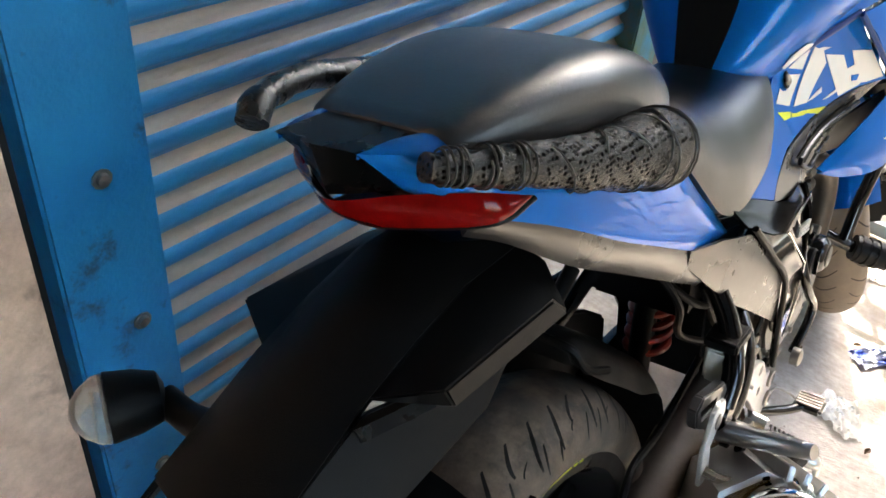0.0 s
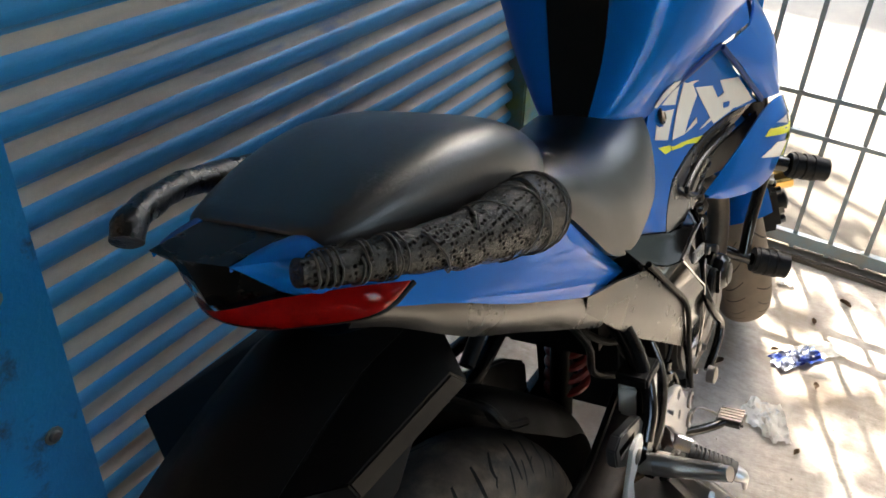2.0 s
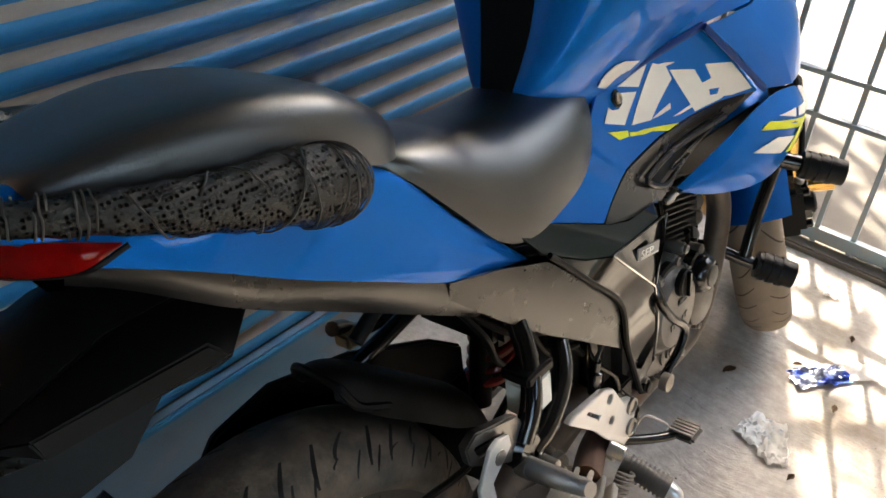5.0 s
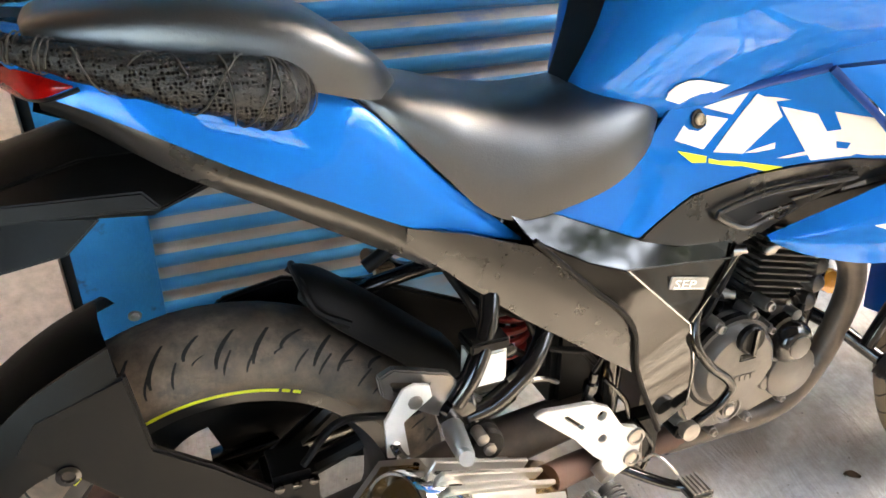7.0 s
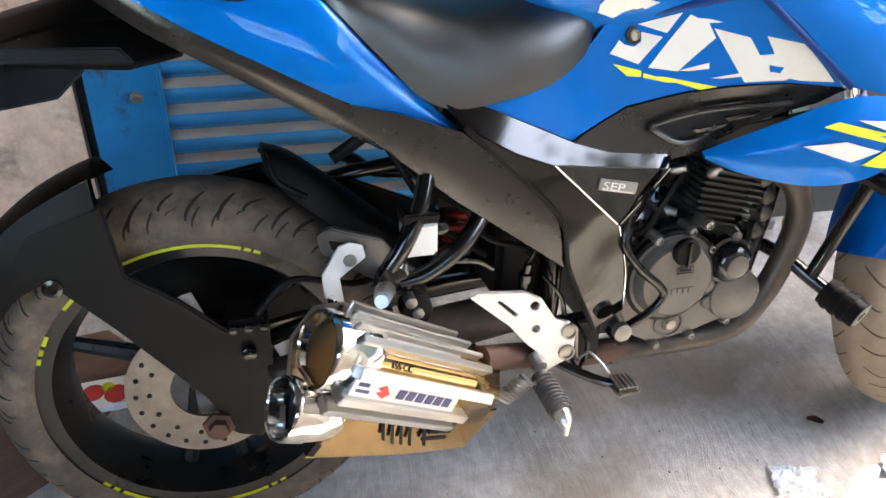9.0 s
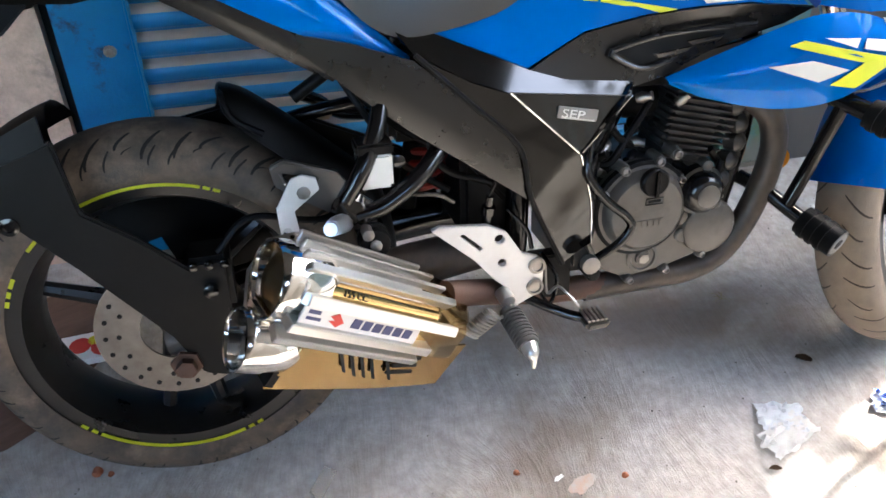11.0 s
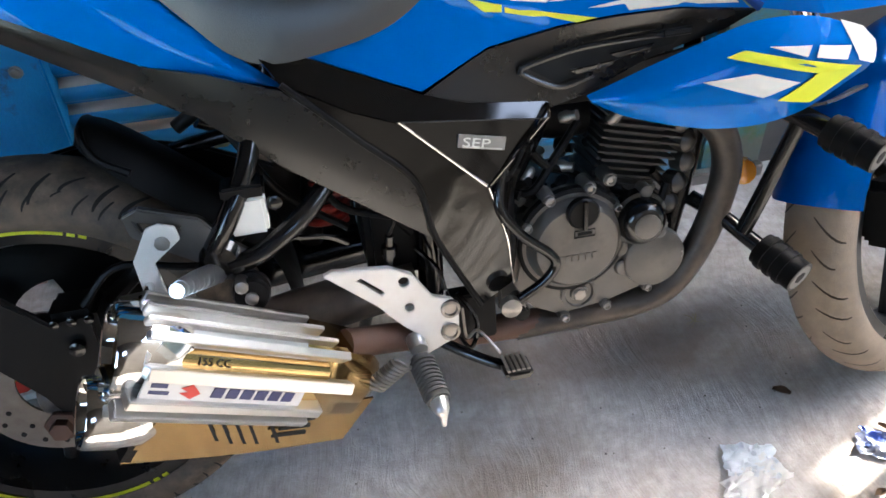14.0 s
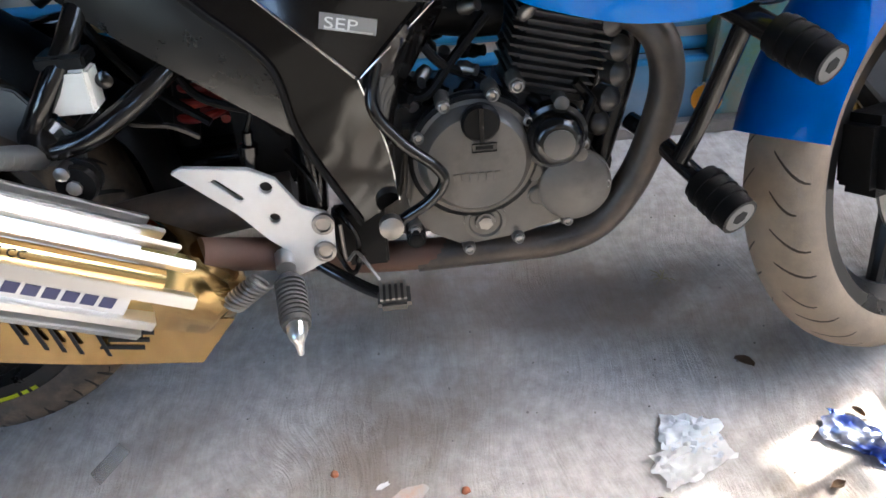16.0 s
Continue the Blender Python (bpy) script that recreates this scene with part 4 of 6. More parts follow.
both("fairing_nose", lambda s: strip(FAIR_OUT, [(1.13, -0.095, 0.835), (1.20, -0.115, 0.755), (1.21, -0.125, 0.665)], 18, 8, 0.010), BLUE, "glossy blue fairing nose")
both("fairing_brow", lambda s: strip([(0.69, -0.070, 0.815), (0.80, -0.098, 0.846), (0.90, -0.112, 0.862), (1.02, -0.100, 0.868)], [(0.655, -0.052, 0.776), (0.75, -0.081, 0.798), (0.835, -0.110, 0.814), (0.96, -0.126, 0.818)], 20, 5, 0.003), BLUE, "glossy blue fairing edge")
SEAM = mat("dark_blue_seam", (0.002, 0.03, 0.15), 0.35, 0.2, spec=0.2)
for a, b in (((0.645, -0.054, 0.770), (0.834, -0.112, 0.813)), ((0.832, -0.116, 0.812), (0.984, -0.149, 0.685))):
    d = Vector((b[0] - a[0], 0, b[2] - a[2])).normalized()
    n = Vector((-d.z, 0, d.x)) * 0.0055
    both("ridge_line", lambda s: strip([Vector(a) + n, Vector(b) + n], [Vector(a) - n, Vector(b) - n], 12, 3, 0.003, 0.006), SEAM, "raised dark blue ridge")
part("front_cowl", grid([[(x, y, z) for y in np.linspace(-hw, hw, 13)] for x, hw, z in ((1.02, 0.095, 0.93), (1.14, 0.095, 0.88), (1.24, 0.10, 0.81), (1.30, 0.08, 0.72))]), BLUE, bike)

DECAL_LIFT = 0.0022


def panel_y(pts_a, pts_b, bulge, n=40):
    """The outer face of a strip as a function of (x, z), for laying decals on it."""
    A, B = curve(pts_a, n), curve(pts_b, n)

    def f(x, z):
        best = None
        for i in range(n):
            a, b = A[i], B[i]
            d = b - a
            v = max(0.0, min(1.0, ((x - a[0]) * d[0] + (z - a[2]) * d[2]) / max(d[0] ** 2 + d[2] ** 2, 1e-9)))
            p = a + d * v
            q = (p[0] - x) ** 2 + (p[2] - z) ** 2
            y = p[1] - bulge * math.sin(math.pi * v) * math.sin(0.25 + (math.pi - 0.5) * i / (n - 1)) ** 0.5
            if best is None or q < best[0]:
                best = (q, y)
        return best[1]
    return f


def decal(name, outline, face, material, parent, label="", cuts=3):
    bm = bmesh.new()
    vs = [bm.verts.new((x, 0, z)) for x, z in outline]
    bm.faces.new(vs)
    bmesh.ops.triangulate(bm, faces=bm.faces[:])
    for _ in range(cuts):
        bmesh.ops.subdivide_edges(bm, edges=bm.edges[:], cuts=1)
    for v in bm.verts:
        v.co.y = face(v.co.x, v.co.z) - DECAL_LIFT
    bmesh.ops.solidify(bm, geom=bm.faces[:], thickness=0.0012)
    return part(name, bm, material, parent, label)


covers = [o for o in bike.children if o.name.startswith("tank_cover")]


def cover_decal(name, pts, material, label=""):
    return part(name, sheet(pts, lambda x, z: cover_y(x, z) - 0.0012, 0.0008), material, covers[0], label)


for pts in ([(0.648, 0.731), (0.661, 0.748), (0.668, 0.742), (0.682, 0.739), (0.692, 0.745), (0.691, 0.758), (0.722, 0.751), (0.689, 0.716)], [(0.686, 0.768), (0.746, 0.783), (0.727, 0.756)],
            [(0.704, 0.711), (0.757, 0.780), (0.802, 0.770), (0.783, 0.769), (0.795, 0.749), (0.746, 0.705)],
            [(0.791, 0.762), (0.841, 0.750), (0.858, 0.726), (0.877, 0.728), (0.863, 0.752), (0.915, 0.742), (0.946, 0.710), (0.962, 0.691), (0.896, 0.692), (0.842, 0.689)]):
    cover_decal("white_graphic", pts, WHITE, "off-white angular graphic")
cover_decal("yellow_stripe", [(0.652, 0.718), (0.694, 0.707), (0.693, 0.699), (0.673, 0.701)], YELLOW, "yellow slanted stripe")
cover_decal("yellow_stripe", [(0.697, 0.704), (0.805, 0.683), (0.780, 0.6795), (0.697, 0.698)], YELLOW, "yellow slanted stripe")
cover_decal("white_stripe", [(0.732, 0.702), (0.790, 0.716), (0.790, 0.708)], WHITE)
cover_decal("white_stripe", [(0.763, 0.690), (0.838, 0.702), (0.838, 0.697)], WHITE)
part("blue_notch", sheet([(0.872, 0.713), (0.892, 0.710), (0.888, 0.702), (0.874, 0.704)], lambda x, z: cover_y(x, z) - 0.0022, 0.0008), BLUE, covers[0])
part("screw", lathe([(0, 0.0075), (0.003, 0.0075), (0.004, 0.006), (0.002, 0.005), (0.002, 0.003), (0.003, 0.002)], (0.681, cover_y(0.681, 0.754) - 0.002, 0.754), (0.1, -1, 0.3), 20), mat("brassy_screw", (0.42, 0.34, 0.24), 0.4, 0.8), covers[0], "brassy hex screw in a dark washer")
part("washer", lathe([(0, 0.0125), (0.0025, 0.012), (0.0025, 0.008)], (0.681, cover_y(0.681, 0.754), 0.754), (0.1, -1, 0.3), 20), BLACK_STEEL, covers[0])


# graphic on the tank's flank, a rounded open shape
def tank_face(x, z):
    x0, x1, hw = (np.interp(z, RINGS[:, 0], RINGS[:, k]) for k in (1, 2, 3))
    c = min(0.995, abs(x - (x0 + x1) / 2) / ((x1 - x0) / 2))
    return -hw * (1 - c ** 3.2) ** (1 / 3.2) - 0.0035


part("white_graphic", sheet([(0.621, 0.787), (0.620, 0.797), (0.625, 0.806), (0.637, 0.812), (0.655, 0.811), (0.702, 0.799), (0.684, 0.790), (0.667, 0.791), (0.655, 0.787), (0.645, 0.778)], tank_face, 0.0008, 0.006), WHITE, [o for o in bike.children if o.name == "fuel_tank"][0], "off-white rounded graphic")

scoop_y = panel_y(SCOOP_A, SCOOP_B, 0.016, 80)
scoop = [o for o in bike.children if o.name.startswith("radiator_scoop")][0]
decal("yellow_chevron", [(0.938, 0.636), (0.958, 0.643), (1.112, 0.607), (1.046, 0.571), (1.000, 0.581), (1.046, 0.609)], scoop_y, YELLOW, scoop, "yellow chevron graphic")
decal("white_graphic", [(0.910, 0.610), (0.968, 0.617), (1.024, 0.601), (0.980, 0.587)], scoop_y, WHITE, scoop, "white lozenge graphic")
decal("white_graphic", [(0.985, 0.645), (1.036, 0.642), (1.030, 0.630)], scoop_y, WHITE, scoop)
decal("white_graphic", [(1.046, 0.641), (1.092, 0.634), (1.086, 0.619), (1.042, 0.628)], scoop_y, WHITE, scoop)
decal("white_graphic", [(1.078, 0.664), (1.112, 0.652), (1.136, 0.632), (1.132, 0.606), (1.108, 0.614), (1.098, 0.642)], scoop_y, WHITE, scoop)
vents = [o for o in bike.children if o.name.startswith("vent_panel")]
# near-black fill: stands for shade inside holes, and inks the capacity lettering
DARK_FILL = mat("hole_shade_and_print", (0.004, 0.004, 0.004), 0.9)
# flat dark sheet on the panel, painted as the shaded vent mouth
part("vent_opening", sheet([(0.715, 0.634), (0.79, 0.652), (0.92, 0.664), (0.90, 0.642), (0.80, 0.622), (0.755, 0.610)], lambda x, z: vent_y(x, z) - 0.002, 0.002), DARK_FILL, vents[0])
part("vent_lip", tube([(0.915, -0.118, 0.660), (0.79, -0.101, 0.652), (0.715, -0.098, 0.637), (0.708, -0.098, 0.630), (0.755, -0.100, 0.607), (0.80, -0.099, 0.616)], 0.004, 8), GREY_PLASTIC, vents[0])
for x, z in ((0.77, 0.622), (0.82, 0.636)):
    part("vent_slat", strip([(x, -0.103, z + 0.003), (x + 0.055, -0.106, z + 0.010)], [(x + 0.01, -0.101, z - 0.003), (x + 0.05, -0.104, z + 0.004)], 8, 2, 0.001, 0.004), GREY_PLASTIC, vents[0])
# badge with unread small print, and lines painted as highlights on the smoked panel's edges
fields = [o for o in bike.children if o.name.startswith("cover_badge_field")]
def lettering(name, body, size, material, parent, m, extrude=0.0004):
    """Words as a mesh, set by the matrix m in the parent's space."""
    txt = bpy.data.curves.new(name, "FONT")
    txt.body, txt.size, txt.extrude, txt.resolution_u = body, size, extrude, 3
    tob = bpy.data.objects.new("tmp_text", txt)
    scene.collection.objects.link(tob)
    tme = bpy.data.meshes.new_from_object(tob.evaluated_get(bpy.context.evaluated_depsgraph_get()))
    bpy.data.objects.remove(tob)
    tme.materials.append(material)
    ob = new(name, tme)
    ob.parent = parent
    ob.matrix_local = m
    return ob


badge = part("badge", plate([(0.622, 0.577), (0.679, 0.565), (0.676, 0.549), (0.619, 0.561)], 0.003, "y", -0.1325), mat("grey_badge_field", (0.30, 0.29, 0.28), 0.35, 0.5), fields[0], "silver badge plate with pale letters", smooth=False)
slope = math.atan2(-0.012, 0.057)
ux, uz = math.cos(slope), math.sin(slope)
lettering("badge_text", "SEP", 0.0165, mat("pale_badge_letter", (0.78, 0.77, 0.74), 0.3, 0.3), badge, Matrix(((ux * 1.45, -uz, 0, 0.6235), (0, 0, -1, -0.1337), (uz * 1.45, ux, 0, 0.5622), (0, 0, 0, 1))))
part("badge_bar", plate([(0.6245, 0.5622), (0.673, 0.5520), (0.6727, 0.5502), (0.6242, 0.5604)], 0.001, "y", -0.1337), ALU, badge, "thin pale underline of unread print", smooth=False)
part("bright_edge", tube([(0.552, -0.134, 0.603), (0.650, -0.141, 0.510)], 0.0016, 8, smooth=False), CHROME, fields[0], "chrome line put in as the bevel's highlight")
part("bright_edge", tube([(0.655, -0.1405, 0.509), (0.738, -0.1135, 0.575)], 0.0012, 8, smooth=False), CHROME, fields[0], "chrome line put in as the bevel's highlight")
part("bright_edge", tube([(0.553, -0.1345, 0.603), (0.738, -0.1135, 0.574)], 0.0009, 8, smooth=False), GREY_PLASTIC, fields[0], "grey bevelled edge")
# chrome line in place of the glint along the blade's fold
part("bright_edge", tube([(0.653, -0.1405, 0.507), (0.667, -0.1385, 0.46), (0.677, -0.1335, 0.42), (0.684, -0.1245, 0.356)], 0.0011, 8), CHROME, [o for o in bike.children if o.name.startswith("cover_blade")][0], "chrome line put in as the fold's highlight")
part("dark_edge", tube([(0.428, -0.127, 0.662), (0.500, -0.134, 0.592), (0.564, -0.138, 0.527), (0.584, -0.137, 0.446), (0.638, -0.128, 0.331)], 0.004, 8), BLACK_PLASTIC, [o for o in bike.children if o.name.startswith("cover_blade")][0])
flank = part("cover_flank", strip([(0.742, -0.104, 0.590), (0.705, -0.128, 0.555), (0.654, -0.137, 0.508)], [(0.750, -0.085, 0.560), (0.715, -0.095, 0.505), (0.690, -0.10, 0.47)], 14, 4, 0.004, 0.005), GLOSS_BLACK, bike, "glossy black folded flank of the side cover")
part("cover_front", strip([(0.652, -0.138, 0.507), (0.677, -0.133, 0.42), (0.684, -0.123, 0.356)], [(0.690, -0.115, 0.500), (0.695, -0.11, 0.42), (0.690, -0.11, 0.36)], 14, 3, 0.002, 0.005), GLOSS_BLACK, bike)

# ---- frame, engine ----
# added black boxes that fill the dark space under the seat
part("battery_box", box(0.40, 0.58, -0.068, 0.068, 0.525, 0.665), BLACK_PLASTIC, bike, "black filler box in the dark space under the seat", bevel=0.01)
part("pivot_casting", box(0.50, 0.60, -0.07, 0.07, 0.36, 0.53), BLACK_PLASTIC, bike, bevel=0.01)
part("rear_frame_box", box(0.33, 0.42, -0.05, 0.05, 0.615, 0.69), BLACK_PLASTIC, bike, bevel=0.01)
for pts in ([(0.36, -0.06, 0.60), (0.42, -0.075, 0.545), (0.50, -0.08, 0.50), (0.56, -0.08, 0.43)], [(0.33, -0.05, 0.64), (0.37, -0.07, 0.57), (0.41, -0.06, 0.50), (0.48, -0.075, 0.45)], [(0.44, -0.072, 0.56), (0.47, -0.085, 0.49), (0.54, -0.085, 0.46)]):
    part("cable", tube(pts, 0.005, 8), BLACK_PLASTIC, bike)
part("frame_core", join(box(0.40, 0.62, -0.05, 0.05, 0.56, 0.70), box(0.60, 0.90, -0.045, 0.045, 0.56, 0.74)), BLACK_PLASTIC, bike, "black airbox and battery tray", bevel=0.008)
for y in (-0.075, 0.075):
    part("frame_rail", tube([(0.60, y, 0.60), (0.42, y, 0.655), (0.24, y * 0.9, 0.715), (0.14, y * 0.7, 0.765)], 0.012, 10), BLACK_STEEL, bike)
    part("frame_tube", tube([(0.95, y * 0.7, 0.68), (0.97, y * 0.6, 0.50), (0.93, y * 0.8, 0.33)], 0.014, 10), BLACK_STEEL, bike)
    part("frame_spar", tube([(0.92, y * 0.7, 0.70), (0.72, y, 0.60), (0.60, y, 0.50), (0.58, y, 0.33)], 0.018, 10), BLACK_STEEL, bike)
engine = part("engine", box(0.66, 0.92, -0.075, 0.085, 0.27, 0.44), ENGINE, bike, "dusty dark grey single-cylinder engine", bevel=0.02)
CASE = mat("dusty_grey_cast_case", (0.085, 0.078, 0.070), 0.42, 0.35, (0.13, 0.115, 0.098), 16, 0.7, 0.12, 300, rvar=0.08, stain=(0.05, 0.045, 0.04), sscale=9)
case = part("side_case", plate([(0.692, 0.335), (0.700, 0.390), (0.728, 0.437), (0.756, 0.452), (0.800, 0.452), (0.829, 0.440), (0.842, 0.392), (0.872, 0.376), (0.905, 0.390), (0.929, 0.368), (0.933, 0.335), (0.922, 0.312), (0.890, 0.292), (0.830, 0.274), (0.760, 0.266), (0.715, 0.290)], 0.028, "y", -0.096), CASE, engine, "dusty grey cast side case", bevel=0.006)
cover = part("clutch_cover", lathe([(0.0, 0.075), (0.020, 0.075), (0.024, 0.072), (0.025, 0.067), (0.036, 0.063), (0.041, 0.057), (0.042, 0.0)], (0.776, -0.078, 0.389), n=56), CASE, engine, "round dusty grey clutch cover")
part("cover_rim", lathe([(0, 0.078), (0.010, 0.078), (0.012, 0.075)], (0.776, -0.090, 0.389), n=56), BLACK_PLASTIC, cover, "dark joint round the cover")
part("case_lobe", lathe([(0, 0.046), (0.010, 0.044), (0.014, 0.038), (0.015, 0.0)], (0.896, -0.094, 0.340), n=36), CASE, engine, "round swelling of the case")
cap_base = part("oil_filter_cap", lathe([(0, 0.040), (0.014, 0.039), (0.016, 0.034), (0.028, 0.032), (0.037, 0.025), (0.039, 0.020), (0.0395, 0.0)], (0.869, -0.092, 0.409), n=36), BLACK_STEEL, engine, "glossy black domed filter cap")
part("cap_disc", lathe([(0, 0.018), (0.002, 0.018), (0.003, 0.016), (0.003, 0)], (0.869, -0.131, 0.409), n=28), CASE, cap_base, "flat grey centre of the cap")
for k in range(3):
    a = radians(80 + 120 * k)
    part("cap_lug", lathe([(0, 0.009), (0.020, 0.009), (0.022, 0.006), (0.022, 0)], (0.869 + 0.040 * math.cos(a), -0.088, 0.409 + 0.040 * math.sin(a)), n=12), CASE, cap_base)
filler = part("filler_cap", lathe([(0, 0.022), (0.008, 0.022), (0.011, 0.019), (0.011, 0.0)], (0.781, -0.118, 0.441), n=32), BLACK_PLASTIC, cover, "black oil filler cap")
part("filler_grip", plate([(0.7785, 0.421), (0.7835, 0.421), (0.7835, 0.461), (0.7785, 0.461)], 0.006, "y", -0.135), BLACK_STEEL, filler)
drain = part("drain_plug", lathe([(0, 0.026), (0.006, 0.026), (0.008, 0.021), (0.005, 0.019), (0.005, 0.013), (0.009, 0.012), (0.009, 0)], (0.786, -0.094, 0.302), n=28), CASE, engine, "round threaded inspection plug")
part("plug_hex", lathe([(0, 0.009), (0.004, 0.009), (0.005, 0.006)], (0.786, -0.102, 0.302), n=6), STEEL, drain)
for x, z in ((0.845, 0.363), (0.852, 0.331)):
    part("case_boss", lathe([(0, 0.0125), (0.006, 0.0125), (0.008, 0.010), (0.008, 0)], (x, -0.094, z), n=20), CASE, engine)
for x, z, r in ((0.743, 0.455, 0.010), (0.712, 0.420, 0.009), (0.798, 0.464, 0.010), (0.826, 0.472, 0.010), (0.933, 0.342, 0.008), (0.827, 0.275, 0.008), (0.765, 0.266, 0.008), (0.700, 0.300, 0.009), (0.905, 0.394, 0.008), (0.888, 0.294, 0.008), (0.838, 0.430, 0.008)):
    boss = part("case_boss", lathe([(0, r), (0.028, r), (0.030, r * 0.85), (0.030, 0)], (x, -0.072, z), n=14), CASE, engine)
    part("case_bolt", lathe([(0, r * 0.7), (0.005, r * 0.7), (0.006, r * 0.5), (0.003, r * 0.35), (0.003, 0)], (x, -0.102, z), n=12), STEEL, boss)
for i in range(6):
    x = 0.7485 + i * 0.0095
    part("cover_bar", plate([(x, 0.3685), (x + 0.0068, 0.3685), (x + 0.0068, 0.3785), (x, 0.3785)], 0.0015, "y", -0.1213), CASE, cover, smooth=False)
tag = [(0.771, 0.404), (0.799, 0.404), (0.799, 0.414), (0.771, 0.414)]
part("cover_tag", tube([(x, -0.1208, z) for x, z in tag + tag[:1]], 0.0008, 6, smooth=False), BLACK_PLASTIC, cover, "small framed mark")
part("tag_bar", plate([(0.775, 0.407), (0.795, 0.407), (0.795, 0.411), (0.775, 0.411)], 0.001, "y", -0.1208), BLACK_PLASTIC, cover, smooth=False)
part("front_case", lathe([(0, 0.050), (0.10, 0.050)], (0.905, 0.05, 0.345), n=32), ENGINE, engine, bevel=0.006)
# cylinder with cooling fins, tipped forward
FIN_M = Matrix.Translation((0.882, -0.01, 0.50)) @ Matrix.Rotation(radians(14), 4, "Y")
CYL = mat("black_cylinder_paint", (0.03, 0.028, 0.026), 0.5, 0.3, (0.09, 0.08, 0.07), 40, 0.7, 0.1, 300)
cyl = part("cylinder", turned(box(-0.045, 0.045, -0.04, 0.04, -0.07, 0.075), FIN_M), CYL, engine, "finned black cylinder", bevel=0.006)
for i in range(12):
    w = 0.058 if i > 2 else 0.050
    f = box(-w, w, -0.058, 0.058, -0.048 + i * 0.0102, -0.0452 + i * 0.0102)
    part("fin", turned(f, FIN_M), CYL, cyl, smooth=False, bevel=0.0008)
part("cylinder_base", turned(box(-0.05, 0.05, -0.05, 0.05, -0.085, -0.055), FIN_M), ENGINE, cyl, bevel=0.006)
part("head_cover", turned(box(-0.05, 0.05, -0.045, 0.05, 0.078, 0.11), FIN_M), CYL, cyl, bevel=0.01)
# hoses, joints and castings that fill the space behind the cylinder
rng = random.Random(4)
for i in range(40):
    x, y, z = rng.uniform(0.69, 0.86), rng.uniform(-0.07, 0.0), rng.uniform(0.44, 0.56)
    part("hose_joint", lathe([(0, 0.007), (0.010, 0.009), (0.018, 0.006), (0.024, 0.007)], (x, y, z), (rng.uniform(-1, 1), -0.6, rng.uniform(-0.6, 1)), 10), BLACK_PLASTIC if i % 3 else STEEL, engine)
for pts in ([(0.70, -0.06, 0.56), (0.74, -0.075, 0.50), (0.79, -0.06, 0.47), (0.83, -0.07, 0.44)], [(0.68, -0.05, 0.48), (0.72, -0.08, 0.46), (0.76, -0.07, 0.50), (0.80, -0.05, 0.54)], [(0.90, -0.07, 0.46), (0.93, -0.06, 0.42), (0.95, -0.05, 0.36)], [(0.92, -0.075, 0.44), (0.905, -0.085, 0.40), (0.92, -0.08, 0.37)]):
    part("hose", tube(pts, 0.006, 8), BLACK_PLASTIC, engine)
for i in range(5):
    part("chain_tensioner", lathe([(0, 0.015), (0.02, 0.016), (0.026, 0.011), (0.03, 0.004)], (0.935 + 0.012 * math.sin(i), -0.045, 0.52 - i * 0.03), (0.5, -1, 0.1), 12), ENGINE, engine)
part("air_intake", lathe([(0, 0.026), (0.03, 0.03), (0.07, 0.028), (0.10, 0.034)], (0.82, -0.01, 0.53), (-1, -0.1, 0.15), 20), BLACK_PLASTIC, engine)

HEADER = mat("heat_stained_black_pipe", (0.035, 0.031, 0.028), 0.45, 0.5, (0.11, 0.085, 0.065), 14, 0.7, 0.1, 300)
pipe = part("header_pipe", tube([(0.925, -0.03, 0.52), (0.962, -0.055, 0.532), (0.994, -0.075, 0.505), (1.006, -0.080, 0.450), (0.991, -0.080, 0.375), (0.965, -0.080, 0.315), (0.930, -0.079, 0.272), (0.880, -0.077, 0.252), (0.81, -0.074, 0.248), (0.70, -0.07, 0.243)], 0.0205, 20, 70), HEADER, bike, "black exhaust header pipe with brown heat stains")
RUST = mat("rusty_exhaust_pipe", (0.09, 0.042, 0.026), 0.7, 0.3, (0.07, 0.045, 0.033), 12, 0.8, 0.3, 200)
part("mid_pipe", tube([(0.745, -0.07, 0.245), (0.64, -0.075, 0.252), (0.57, -0.095, 0.275), (0.52, -0.115, 0.295), (0.452, -0.148, 0.322)], [0.020, 0.020, 0.020, 0.020, 0.020], 18, 40), RUST, bike, "rusty brown exhaust mid pipe")
SPR = [(0.478 + 0.042 * u + 0.010 * math.cos(u * 2 * math.pi * 9), -0.17 + 0.010 * math.sin(u * 2 * math.pi * 9), 0.262 + 0.030 * u - 0.008 * math.cos(u * 2 * math.pi * 9)) for u in np.linspace(0, 1, 140)]
part("return_spring", tube(SPR, 0.0022, 6, smooth=False), STEEL, bike, "steel coil spring")

# ---- swing arm, shock, chain, brake ----
swing = part("swing_arm", tube([(0.56, -0.07, 0.35), (0.40, -0.078, 0.335), (0.22, -0.085, 0.305), (0.06, -0.088, 0.285)], [0.03, 0.034, 0.03, 0.024], 10, 24), mat("dusty_black_swing_arm", (0.035, 0.032, 0.03), 0.55, 0.1, (0.15, 0.11, 0.08), 10, 0.7, 0.2, 200), bike, "dusty black swing arm")
part("swing_arm_left", tube([(0.56, 0.07, 0.35), (0.40, 0.078, 0.335), (0.22, 0.085, 0.305), (0.06, 0.088, 0.285)], [0.03, 0.034, 0.03, 0.024], 10, 24), BLACK_STEEL, bike)
part("axle_nut", lathe([(0, 0.022), (0.006, 0.022), (0.006, 0.014), (0.018, 0.014), (0.02, 0.008)], (0.084, -0.124, 0.262), n=6), RUST, bike, "rusty axle nut")
